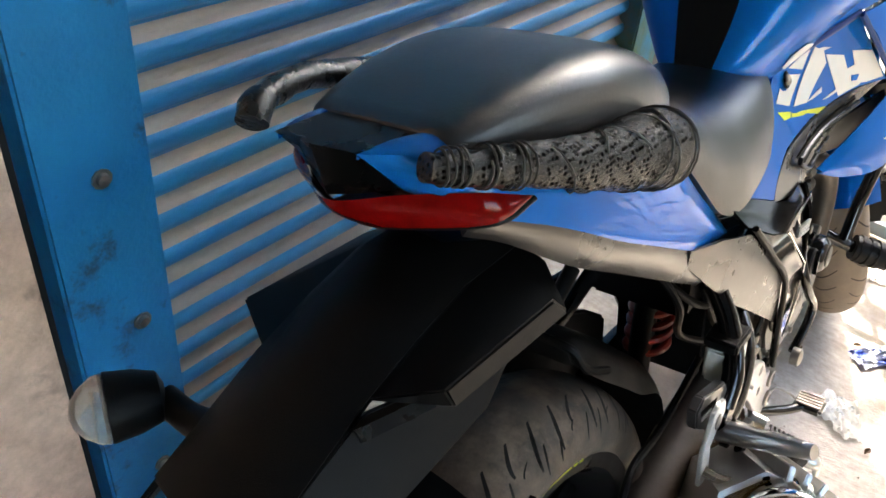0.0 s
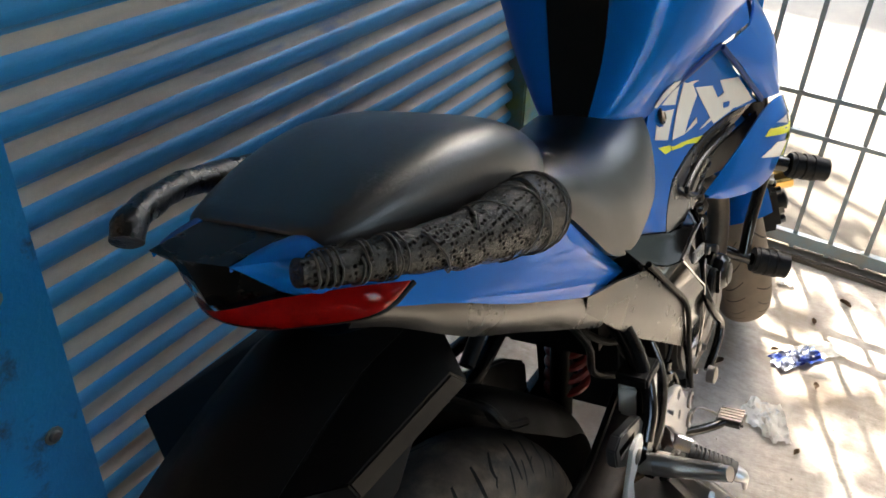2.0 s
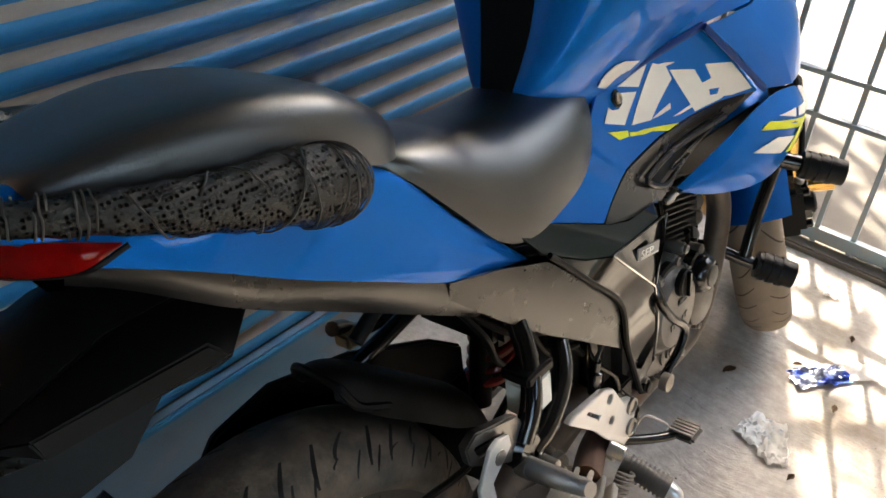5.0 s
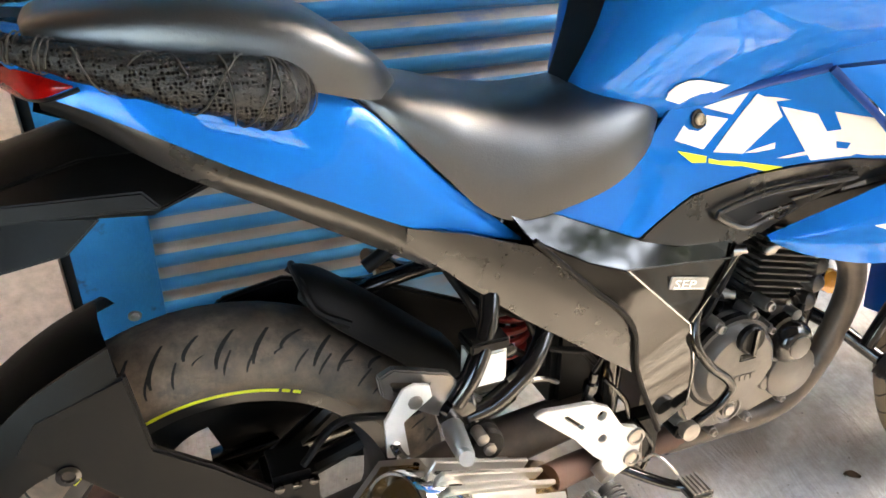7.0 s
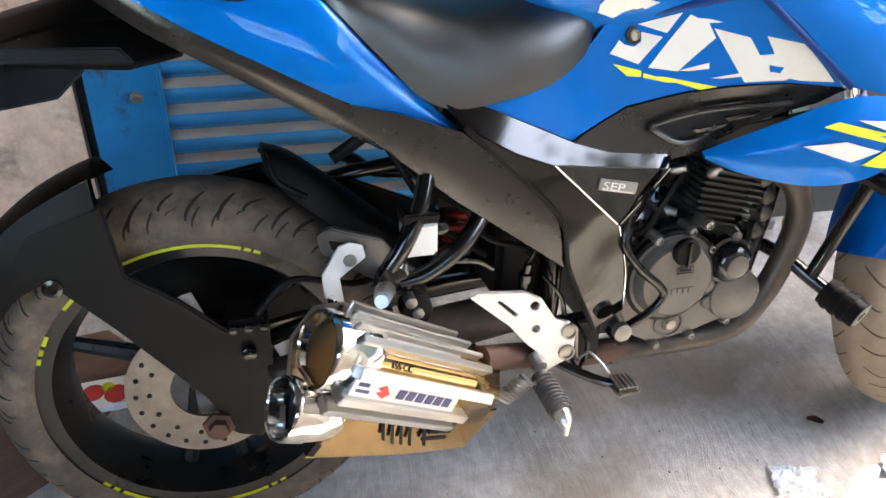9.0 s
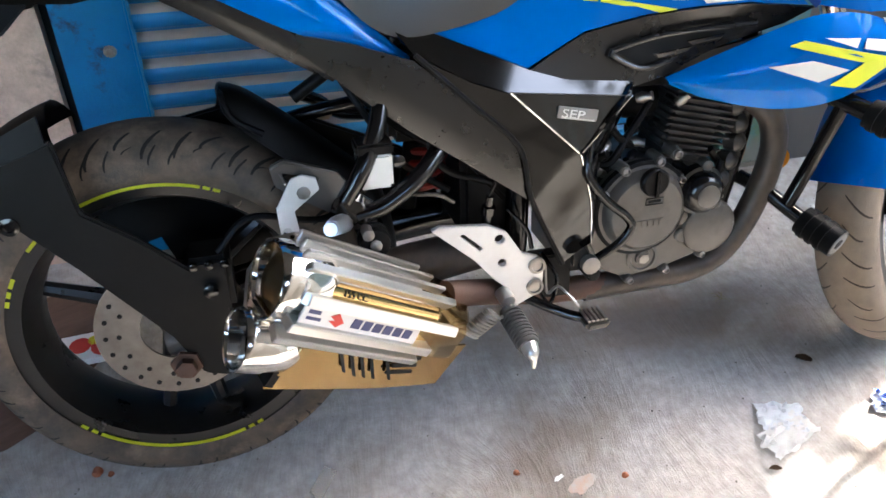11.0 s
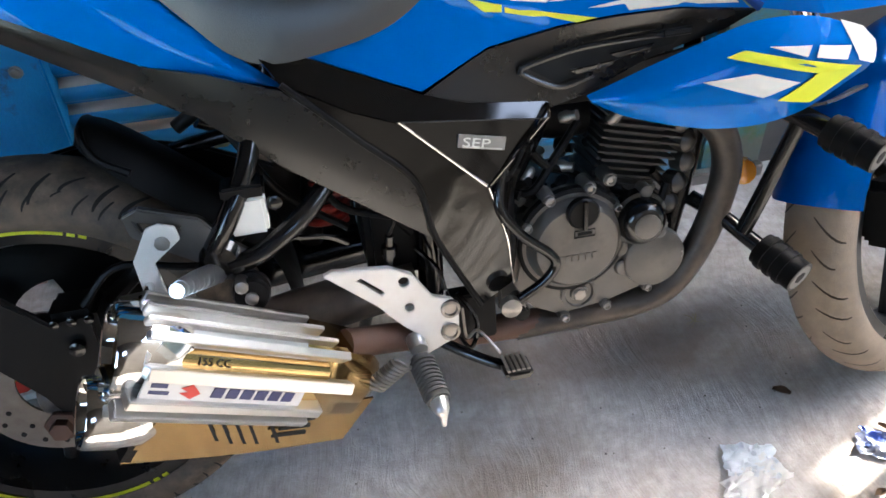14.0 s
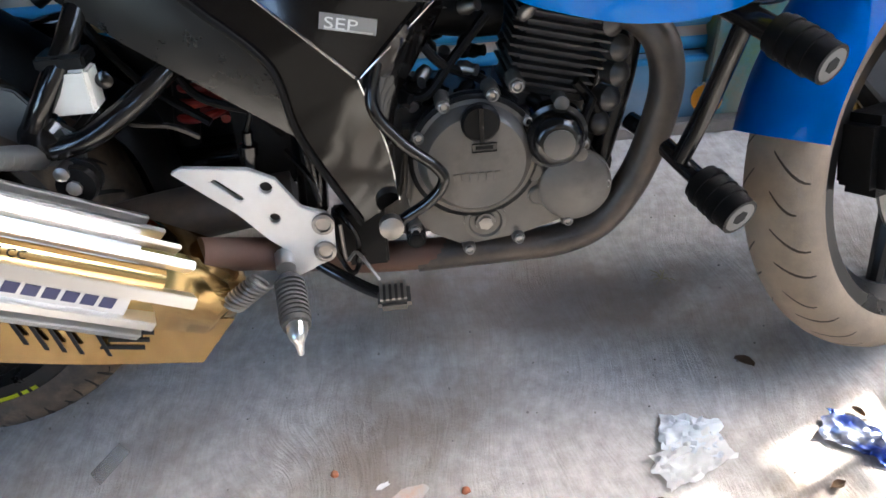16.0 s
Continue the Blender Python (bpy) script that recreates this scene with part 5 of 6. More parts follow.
ARC = [(0.072 + r * math.cos(radians(a)), 0.288 + r * math.sin(radians(a))) for r, seq in ((0.205, range(-10, 145, 9)), (0.085, range(144, -11, -9))) for a in seq]
part("sprocket_guard", plate(ARC, 0.01, "y", 0.060), BLACK_PLASTIC, bike, bevel=0.003)
part("chain_cover", plate([(0.02, 0.46), (0.10, 0.545), (0.18, 0.560), (0.30, 0.530), (0.44, 0.465), (0.50, 0.42), (0.50, 0.33), (0.30, 0.28), (0.10, 0.24)], 0.012, "y", 0.085), BLACK_PLASTIC, bike, bevel=0.004)
RED = mat("red_spring_paint", (0.28, 0.018, 0.010), 0.4, 0, (0.14, 0.012, 0.008), 30, 0.6, coat=0.4)
COIL = [(0.462 + 0.015 * (u - 0.5) + 0.027 * math.cos(u * 2 * math.pi * 4), 0.0 + 0.027 * math.sin(u * 2 * math.pi * 4), 0.425 + 0.075 * u) for u in np.linspace(0, 1, 150)]
shock = part("shock_absorber", join(tube([(0.43, 0, 0.40), (0.47, 0, 0.64)], 0.016, 12, smooth=False), lathe([(0, 0.034), (0.09, 0.034)], (0.468, 0, 0.502), (0.1, 0, 1), 20)), BLACK_PLASTIC, bike, "black shock absorber")
part("shock_spring", tube(COIL, 0.006, 8, smooth=False), RED, shock, "bright red coil spring")
DISC = mat("dusty_disc_steel", (0.20, 0.185, 0.17), 0.45, 1.0, (0.12, 0.10, 0.085), 20, 0.7, 0.05, 300)
disc = part("rear_brake_disc", lathe([(0, 0.050), (0, 0.110), (0.004, 0.110), (0.004, 0.050)], (REAR[0], -0.066, REAR[2]), n=60, closed=True), DISC, bike, "drilled steel brake disc")
# thin dark discs on the steel, standing for the shade in drilled holes
for ring_r, num in ((0.096, 22), (0.078, 14)):
    for i in range(num):
        a = 2 * math.pi * i / num
        part("disc_hole", lathe([(0, 0.0036), (0.0012, 0.0036)], (REAR[0] + ring_r * math.cos(a), -0.0701, REAR[2] + ring_r * math.sin(a)), n=8), DARK_FILL, disc, smooth=False)
cal = part("rear_caliper", box(0.105, 0.165, -0.125, -0.06, 0.335, 0.42), BLACK_PLASTIC, bike, "black brake caliper with dust", bevel=0.008)
part("caliper_pin", lathe([(0, 0.010), (0.01, 0.010), (0.012, 0.005)], (0.135, -0.125, 0.375), n=12), BLACK_STEEL, cal)
part("caliper_hose", tube([(0.15, -0.11, 0.42), (0.20, -0.10, 0.46), (0.30, -0.09, 0.44), (0.38, -0.10, 0.50)], 0.005, 8), BLACK_PLASTIC, cal)
for i in range(3):
    part("caliper_bolt", lathe([(0, 0.006), (0.006, 0.006), (0.007, 0.003)], (0.118 + i * 0.02, -0.125, 0.412), n=8), BLACK_STEEL, cal)

# brake-lamp switch, clips and wiring above the footrest plate
switch = part("brake_switch", lathe([(0, 0.007), (0.02, 0.007), (0.022, 0.010), (0.034, 0.010), (0.036, 0.006), (0.05, 0.006)], (0.522, -0.118, 0.405), (0.1, -0.1, 1), 12), BLACK_STEEL, bike, "black brake-lamp switch")
part("switch_wire", tube([(0.526, -0.122, 0.455), (0.535, -0.125, 0.48), (0.53, -0.118, 0.51), (0.50, -0.10, 0.54)], 0.003, 6), BLACK_PLASTIC, switch)
for pts in ([(0.37, -0.125, 0.50), (0.41, -0.13, 0.478), (0.45, -0.128, 0.470), (0.475, -0.12, 0.452)], [(0.60, -0.11, 0.33), (0.605, -0.12, 0.29), (0.62, -0.125, 0.262), (0.635, -0.12, 0.285)], [(0.61, -0.11, 0.345), (0.63, -0.125, 0.31), (0.628, -0.128, 0.28)], [(0.56, -0.10, 0.42), (0.585, -0.115, 0.39), (0.592, -0.12, 0.36)]):
    part("wiring", tube(pts, 0.0035, 6), BLACK_STEEL, bike)

# ---- footrests, brackets, pedal ----
WORN_SILVER = mat("silver_painted_casting", (0.62, 0.60, 0.57), 0.38, 0.35, (0.52, 0.48, 0.44), 20, 0.6, 0.1, 300)
holes = [circle(0.537, 0.391, 0.0075, 12), circle(0.541, 0.352, 0.0065, 12), [(0.478, 0.405), (0.484, 0.407), (0.512, 0.381), (0.507, 0.377)]]
plate_ob = part("footrest_plate", plate([(0.438, 0.418), (0.450, 0.423), (0.520, 0.415), (0.548, 0.400), (0.572, 0.362), (0.598, 0.352), (0.606, 0.340), (0.604, 0.300), (0.592, 0.288), (0.566, 0.276), (0.548, 0.270), (0.540, 0.280), (0.552, 0.305), (0.530, 0.325), (0.500, 0.362)], 0.010, "y", -0.136, holes), WORN_SILVER, bike, "silver cast footrest plate with holes", bevel=0.0012)
for x, z in ((0.594, 0.340), (0.592, 0.304)):
    part("plate_bolt", lathe([(0, 0.013), (0.006, 0.013), (0.007, 0.009), (0.004, 0.008), (0.004, 0.0)], (x, -0.134, z), n=20), STEEL, plate_ob)
def footrest(p0, p1, r, material, ribs, label, tip=True):
    d = np.array(p1) - np.array(p0)
    peg = part("footrest", tube([p0, p1], [r * 0.8, r], 16, 2, False), material, bike, label)
    for i in range(ribs):
        c = np.array(p0) + d * (0.12 + 0.82 * i / ribs)
        part("rib", tube([c, c + d * (0.4 / ribs)], r * 1.10, 16, 2, False), material, peg)
    return peg


peg = footrest((0.546, -0.148, 0.278), (0.556, -0.214, 0.256), 0.0165, mat("worn_grey_rubber", (0.05, 0.048, 0.045), 0.6, 0, (0.09, 0.085, 0.08), 40, 0.6), 9, "ribbed black rubber rider footrest")
part("feeler_bolt", tube([(0.556, -0.210, 0.257), (0.557, -0.224, 0.250), (0.558, -0.228, 0.242), (0.558, -0.229, 0.228)], [0.013, 0.011, 0.006, 0.0035], 10), ALU, peg, "bare metal footrest tip")
part("footrest_hinge", tube([(0.543, -0.130, 0.300), (0.546, -0.152, 0.294)], 0.012, 10, 2, False), ALU, peg)
pedal = part("brake_pedal", tube([(0.575, -0.125, 0.285), (0.61, -0.145, 0.270), (0.640, -0.165, 0.262), (0.658, -0.178, 0.262)], 0.0075, 10), BLACK_STEEL, bike, "black steel brake pedal")
pad = part("pedal_pad", box(0.648, 0.686, -0.206, -0.164, 0.255, 0.270), ENGINE, pedal, "cross-hatched pedal pad", bevel=0.005)
for i in range(5):
    part("pad_ridge", box(0.651 + i * 0.0068, 0.6545 + i * 0.0068, -0.203, -0.167, 0.2700, 0.2725), STEEL, pad, smooth=False)
part("pedal_spring", tube([(0.612, -0.125, 0.33), (0.615, -0.13, 0.285), (0.628, -0.14, 0.30), (0.645, -0.16, 0.285), (0.652, -0.165, 0.275)], 0.0022, 6), STEEL, pedal, "bent wire spring")
part("pivot_bracket", join(box(0.60, 0.665, -0.10, -0.07, 0.255, 0.33), lathe([(0, 0.012), (0.05, 0.012), (0.052, 0.008), (0.052, 0)], (0.700, -0.060, 0.290), n=16)), BLACK_PLASTIC, bike, bevel=0.003)
part("engine_guard", tube([(0.694, -0.098, 0.555), (0.676, -0.122, 0.525), (0.664, -0.142, 0.480), (0.690, -0.148, 0.438), (0.726, -0.148, 0.405), (0.735, -0.148, 0.386), (0.718, -0.147, 0.362), (0.680, -0.143, 0.336)], 0.0068, 12, 60), BLACK_STEEL, bike, "bent black tube beside the engine")
part("guard_clamp", lathe([(0, 0.014), (0.012, 0.014), (0.014, 0.009), (0.016, 0)], (0.672, -0.145, 0.336), n=14), STEEL, bike)

hanger = part("pillion_bracket", plate([(0.232, 0.545), (0.25, 0.553), (0.315, 0.530), (0.335, 0.500), (0.365, 0.475), (0.360, 0.440), (0.318, 0.448), (0.300, 0.475), (0.262, 0.500), (0.236, 0.520)], 0.012, "y", -0.152, [[(0.245, 0.537), (0.290, 0.524), (0.285, 0.515), (0.250, 0.522)]]), mat("satin_dark_steel", (0.16, 0.155, 0.15), 0.3, 0.9, (0.10, 0.095, 0.09), 20, 0.5), bike, "satin dark steel pillion footrest bracket", bevel=0.002)
for pts in ([(0.412, -0.070, 0.672), (0.394, -0.085, 0.628), (0.372, -0.128, 0.570), (0.345, -0.150, 0.525), (0.322, -0.152, 0.490)], [(0.485, -0.085, 0.548), (0.430, -0.135, 0.508), (0.375, -0.150, 0.475), (0.335, -0.152, 0.465)]):
    part("bracket_tube", tube(pts, 0.0125, 12), BLACK_STEEL, hanger, "glossy black support tube")
part("bracket_casting", turned(lathe([(-0.012, 0.010), (-0.006, 0.024), (0.010, 0.026), (0.020, 0.018), (0.022, 0.0)], (0.326, -0.140, 0.476), n=20), Matrix.Identity(4)), BLACK_STEEL, hanger, "dark casting where the tubes meet")
part("bush", lathe([(0, 0.022), (0.008, 0.022), (0.010, 0.016), (0.016, 0.016), (0.018, 0.022), (0.026, 0.020), (0.028, 0.008)], (0.354, -0.150, 0.432), n=24), BLACK_PLASTIC, hanger, "black rubber bush with a steel bolt")
part("bush_bolt", lathe([(0, 0.008), (0.004, 0.008), (0.006, 0.004)], (0.354, -0.178, 0.432), n=8), STEEL, hanger)
pil = part("pillion_footrest", tube([(0.318, -0.152, 0.458), (0.308, -0.185, 0.473), (0.298, -0.225, 0.490), (0.291, -0.256, 0.502)], [0.013, 0.0125, 0.0108, 0.0085], 10, 14), ALU, bike, "folded-out bare aluminium pillion footrest", bevel=0.001)
PB, PT = Vector((0.312, -0.170, 0.466)), Vector((0.294, -0.245, 0.498))
for k in range(7):
    c = PB.lerp(PT, k / 6)
    part("peg_rib", tube([c - (PT - PB) * 0.03, c + (PT - PB) * 0.03], 0.0132 - 0.0006 * k, 10, 2, False), ALU, pil)
part("peg_pin", lathe([(0, 0.008), (0.02, 0.008), (0.022, 0.004)], (0.345, -0.160, 0.448), n=10), STEEL, pil)
strap = part("exhaust_hanger", tube([(0.244, -0.163, 0.462), (0.246, -0.178, 0.458), (0.256, -0.200, 0.452)], 0.006, 8), CHROME, bike, "polished steel hanger strap")
part("strap_plate", plate([(0.256, 0.532), (0.270, 0.536), (0.287, 0.530), (0.290, 0.514), (0.266, 0.496), (0.256, 0.488), (0.262, 0.440), (0.236, 0.444), (0.234, 0.494)], 0.005, "y", -0.163, [circle(0.270, 0.512, 0.008, 12)]), mat("sanded_aluminium", (0.72, 0.71, 0.69), 0.48, 0.55, (0.62, 0.61, 0.59), 40, 0.6), strap, bevel=0.0008)
part("strap_bolt", lathe([(0, 0.009), (0.004, 0.009), (0.005, 0.005)], (0.270, -0.160, 0.512), n=8), STEEL, strap)

res = part("brake_reservoir", box(0.343, 0.388, -0.150, -0.115, 0.498, 0.545), mat("milky_white_plastic", (0.66, 0.64, 0.58), 0.4, 0, (0.58, 0.55, 0.48), 30, 0.5), bike, "milky white brake fluid reservoir", bevel=0.004)
part("reservoir_cap", box(0.341, 0.390, -0.152, -0.113, 0.545, 0.560), BLACK_PLASTIC, res, bevel=0.003)
part("reservoir_bolt", lathe([(0, 0.009), (0.006, 0.009), (0.008, 0.004)], (0.398, -0.130, 0.528), n=12), BLACK_STEEL, res)
# far-side footrest and chain guard seen past the shock
left = part("left_bracket", tube([(0.30, 0.115, 0.555), (0.325, 0.125, 0.54), (0.36, 0.13, 0.515), (0.44, 0.12, 0.51)], 0.010, 10), BLACK_STEEL, bike)
part("left_footrest", box(0.313, 0.341, 0.105, 0.135, 0.514, 0.537), mat("tan_tape", (0.42, 0.27, 0.12), 0.5, 0, (0.25, 0.16, 0.07), 60, 0.6), left, "taped block on the far footrest", bevel=0.004)
part("side_stand", tube([(0.52, 0.09, 0.27), (0.50, 0.19, 0.13), (0.49, 0.235, 0.064)], [0.012, 0.011, 0.010], 10), BLACK_STEEL, bike, "black side stand")

# ---- crash guards ----
guard = part("crash_guard", tube([(0.975, -0.045, 0.395), (1.00, -0.085, 0.382), (1.02, -0.115, 0.364), (1.036, -0.140, 0.350)], 0.0115, 12), BLACK_STEEL, bike, "black tubular crash guard")
part("guard_arm", tube([(1.02, -0.10, 0.560), (1.048, -0.14, 0.548), (1.074, -0.185, 0.534)], 0.014, 12), BLACK_STEEL, guard)
part("guard_strut", tube([(1.012, -0.128, 0.375), (1.034, -0.134, 0.44), (1.056, -0.152, 0.538)], 0.011, 12), BLACK_STEEL, guard)


def slider(p0, p1, r):
    d = np.array(p1) - np.array(p0)
    pk = part("slider_puck", tube([p0, p1], r, 24, 2, False), BLACK_PLASTIC, guard, "ridged black plastic slider puck", bevel=0.003)
    for i in range(3):
        c = np.array(p0) + d * (0.12 + i * 0.24)
        part("puck_ridge", tube([c, c + d * 0.13], r * 1.10, 24, 2, False), BLACK_PLASTIC, pk, bevel=0.0015)
    e = np.array(p1)
    part("puck_face", tube([e - d * 0.03, e + d * 0.008], r * 0.82, 24, 2, False), mat("grey_face_plastic", (0.12, 0.117, 0.11), 0.5, 0, (0.10, 0.095, 0.09), 40, 0.6), pk, "lighter grey end face")
    # dark hexagon proud of the face, coloured as the shade in a recess
    part("puck_bore", tube([e - d * 0.02, e + d * 0.016], r * 0.42, 6, 2, False), DARK_FILL, pk, "proud dark hexagon painted as a shaded bolt recess")


slider((1.036, -0.140, 0.350), (1.060, -0.198, 0.331), 0.0235)
slider((1.074, -0.185, 0.534), (1.103, -0.245, 0.517), 0.0215)

# ---- exhaust: finned twin-outlet silencer ----
EA, EO, EU = Vector((-0.73, -0.39, 0.56)).normalized(), Vector((0.31, -0.92, -0.237)), Vector((0.607, 0, 0.793))
EO = (EO - EA * EO.dot(EA)).normalized()
EU = EA.cross(EO)
EX = Matrix((( EA.x, EO.x, EU.x, 0.214), (EA.y, EO.y, EU.y, -0.250), (EA.z, EO.z, EU.z, 0.440), (0, 0, 0, 1)))
exh = new("silencer")
exh.parent = bike
exh["label"] = "gold and chrome finned twin-outlet silencer"
exh.matrix_local = EX


def ex(name, bm, material, label="", parent=None, **kw):
    return part(name, bm, material, parent or exh, label, **kw)


def octo(r, a, sx=1.0):
    return [(a, r * math.cos(t), r * sx * math.sin(t)) for t in (radians(22.5 + 45 * i) for i in range(8))]


body = ex("body", grid([octo(0.034, -0.350), octo(0.060, -0.312), octo(0.066, -0.21), octo(0.060, -0.01)], True, True), GOLD, "mirror-gold octagonal silencer body", bevel=0.0015)
ex("sleeve", grid([octo(0.0668, -0.205), octo(0.0668, -0.01)], True, True), ALU, "bare aluminium sleeve under the fins", bevel=0.001)
skirt = ex("skirt", strip([(-0.340, 0.048, 0.0), (-0.20, 0.060, -0.022), (-0.05, 0.060, -0.030)], [(-0.338, 0.046, -0.078), (-0.20, 0.050, -0.100), (-0.045, 0.046, -0.122)], 14, 4, 0.0, 0.003, 1), GOLD, "gold side sheet with dark slots")
ex("skirt_end", box(-0.052, -0.040, -0.02, 0.050, -0.115, -0.02), BLACK_PLASTIC, parent=skirt, smooth=False)


def slot(a, u0, u1, w=0.005):
    """A dark upright strip on the sloping sheet, coloured as the shade in a cut."""
    k = 0.88
    return plate([(a + k * u0, u0), (a + w + k * u0, u0), (a + w + k * u1, u1), (a + k * u1, u1)], 0.003, "y", 0.0595)


for i in range(4):
    ex("slot", slot(-0.075 - i * 0.018, -0.072 + (0.004 if i < 1 else 0), -0.036), DARK_FILL, parent=skirt, smooth=False)
ex("slot", slot(-0.160, -0.070, -0.040), DARK_FILL, parent=skirt, smooth=False)
# more dark strips over the gold, in place of shaded cuts
for k in range(3):
    ex("slot", plate([(-0.205 - k * 0.004, -0.062 + k * 0.012), (-0.205 - k * 0.004, -0.057 + k * 0.012), (-0.250, -0.049 + k * 0.012), (-0.252, -0.054 + k * 0.012)], 0.003, "y", 0.0590), DARK_FILL, parent=skirt, smooth=False)


def fin(ang, r, a0, a1, h=0.013, w=0.007):
    bm = box(a0, a1, r - 0.012, r + h - 0.004, -w / 2, w / 2)
    return turned(bm, Matrix.Rotation(radians(ang), 4, "X"))


for ang, a0, a1, wide in ((94, -0.212, 0.0, 0.006), (81, -0.228, 0.002, 0.006), (68, -0.245, 0.004, 0.006), (54, -0.262, 0.002, 0.010), (23, -0.272, -0.002, 0.014), (-6, -0.240, 0.006, 0.013), (-24, -0.234, 0.010, 0.012)):
    ex("cooling_fin", fin(ang, 0.068, a0, a1, w=wide), ALU, "bare aluminium fin", bevel=0.0012)
logo = ex("nameplate", turned(box(-0.205, -0.004, 0.0665, 0.0695, -0.0135, 0.0135), Matrix.Rotation(radians(9), 4, "X")), mat("white_nameplate", (0.62, 0.61, 0.60), 0.35, 0.2, (0.55, 0.54, 0.53), 60, 0.5), "white plate with a red mark and dark blue bars", bevel=0.0008)
NAVY = mat("dark_blue_print", (0.02, 0.025, 0.10), 0.4)
REDP = mat("red_print", (0.55, 0.03, 0.02), 0.4)
R9 = Matrix.Rotation(radians(9), 4, "X")
for i in range(6):
    a = -0.083 - i * 0.0185
    ex("bar_mark", turned(plate([(a, -0.0062), (a - 0.0015, 0.0062), (a - 0.0155, 0.0062), (a - 0.0140, -0.0062)], 0.0009, "y", 0.0695), R9), NAVY, parent=logo, smooth=False)
ex("red_mark", turned(plate([(-0.070, -0.002), (-0.058, 0.0085), (-0.046, 0.003), (-0.055, -0.001), (-0.046, -0.003), (-0.060, -0.0095)], 0.0009, "y", 0.0695), R9), REDP, parent=logo, smooth=False)
for z0, z1, a1 in ((0.002, 0.007, -0.030), (-0.006, -0.002, -0.034)):
    ex("small_mark", turned(box(a1, -0.012, 0.0690, 0.0703, z0, z1), R9), NAVY, parent=logo, smooth=False)
ex("inner_tube", turned(lathe([(0, 0.013), (0.20, 0.013)], (-0.235, 0.056, 0), (1, 0, 0), 18), Matrix.Rotation(radians(37), 4, "X")), GOLD, "gold inner tube between the fins")
for a in (-0.235, -0.03):
    ex("tube_clip", turned(lathe([(0, 0.015), (0.03, 0.015)], (a, 0.052, 0), (1, 0, 0), 18), Matrix.Rotation(radians(37), 4, "X")), ALU)
lettering("capacity_text", "155 CC", 0.013, DARK_FILL, exh, Matrix.Rotation(radians(37), 4, "X") @ Matrix(((-1, 0, 0, -0.055), (0, 0, 1, 0.0696), (0, 1, 0, -0.005), (0, 0, 0, 1))))
# chrome end: upper bowl and lower ring, both turned inwards
END = Vector((0.84, -0.13, -0.20)).normalized()
LU = END.orthogonal().normalized()
LW = END.cross(LU)


def d_ring(c, r, flat=0.8):
    """A rounded D about the outlet's axis."""
    out = []
    for i in range(40):
        t = 2 * math.pi * i / 40
        out.append(c + LU * (r * math.cos(t)) + LW * (r * math.copysign(abs(math.sin(t)) ** flat, math.sin(t)) * (0.92 if math.sin(t) > 0 else 1.0)))
    return out


def outlet(name, c, r, depth, flat, label):
    """A thick chrome shell with a rolled rim and a bore closed by a shade-dark disc."""
    steps = [(-depth, 0.72), (-depth * 0.75, 0.93), (-depth * 0.3, 1.01), (0.006, 1.0), (0.013, 0.985), (0.016, 0.95), (0.015, 0.89), (0.010, 0.855), (-depth * 0.35, 0.80), (-depth * 0.7, 0.66)]
    shell = ex(name, grid([d_ring(c + END * h, r * k, flat) for h, k in steps], True, True), CHROME, label)
    # near-black disc part-way in, painted as the shade deeper in the bore
    ex("outlet_bore", grid([d_ring(c - END * depth * 0.26, r * 0.80, flat), d_ring(c - END * depth * 0.30, r * 0.78, flat)], True, True), DARK_FILL, parent=shell)
    ex("bore_ring", tube([c - END * depth * 0.25 + (LU * math.cos(a) + LW * math.sin(a)) * r * 0.45 for a in np.linspace(0, 2 * math.pi, 25)], 0.004, 8, smooth=False), BLACK_STEEL, parent=shell)
    return shell


end = outlet("end_cap", Vector((-0.002, 0.006, 0.012)), 0.052, 0.062, 0.9, "chrome bowl-shaped outlet")
for k in range(5):
    a = radians(20 + 26 * k)
    ex("cap_flute", turned(box(-0.040, -0.006, 0.0505, 0.0545, -0.004, 0.004), Matrix.Translation((-0.002, 0.006, 0.012)) @ Matrix.Rotation(a, 4, "X")), BLACK_STEEL, parent=end, bevel=0.001)
low = outlet("lower_outlet", Vector((-0.006, 0.014, -0.074)), 0.042, 0.060, 0.75, "chrome D-shaped lower outlet")
ex("outlet_web", join(box(-0.030, 0.004, -0.014, 0.030, -0.046, -0.028), box(-0.075, -0.012, 0.034, 0.043, -0.082, -0.050)), CHROME, parent=low, bevel=0.004)

# ---- front end ----
GOLD_FORK = mat("gold_wrapped_fork_leg", (0.62, 0.36, 0.10), 0.22, 1.0, (0.70, 0.48, 0.2), 30, 0.6, 0.12, 60)
def fore(bm):
    return turned(bm, STEER)


for s in (-1, 1):
    leg = part("fork_leg", fore(tube([(-0.008, s * 0.078, 0.0), (-0.060, s * 0.080, 0.12), (-0.110, s * 0.084, 0.25)], 0.027, 20, 12)), GOLD_FORK, bike, "gold wrapped fork leg")
    part("dust_seal", fore(tube([(-0.101, s * 0.088, 0.24), (-0.122, s * 0.088, 0.285)], 0.031, 20, 2, False)), BLACK_PLASTIC, leg, "black rubber dust seal")
    part("fork_tube", fore(tube([(-0.118, s * 0.088, 0.28), (-0.285, s * 0.088, 0.66)], 0.0205, 16, 2, False)), CHROME, leg)
part("axle_slider", fore(tube([(0.0, -0.100, 0.028), (0.0, -0.112, 0.028), (0.0, -0.114, 0.028), (0.0, -0.165, 0.028)], [0.012, 0.012, 0.022, 0.024], 20, 4, False)), GOLD_FORK, bike, "gold anodised axle slider", bevel=0.002)
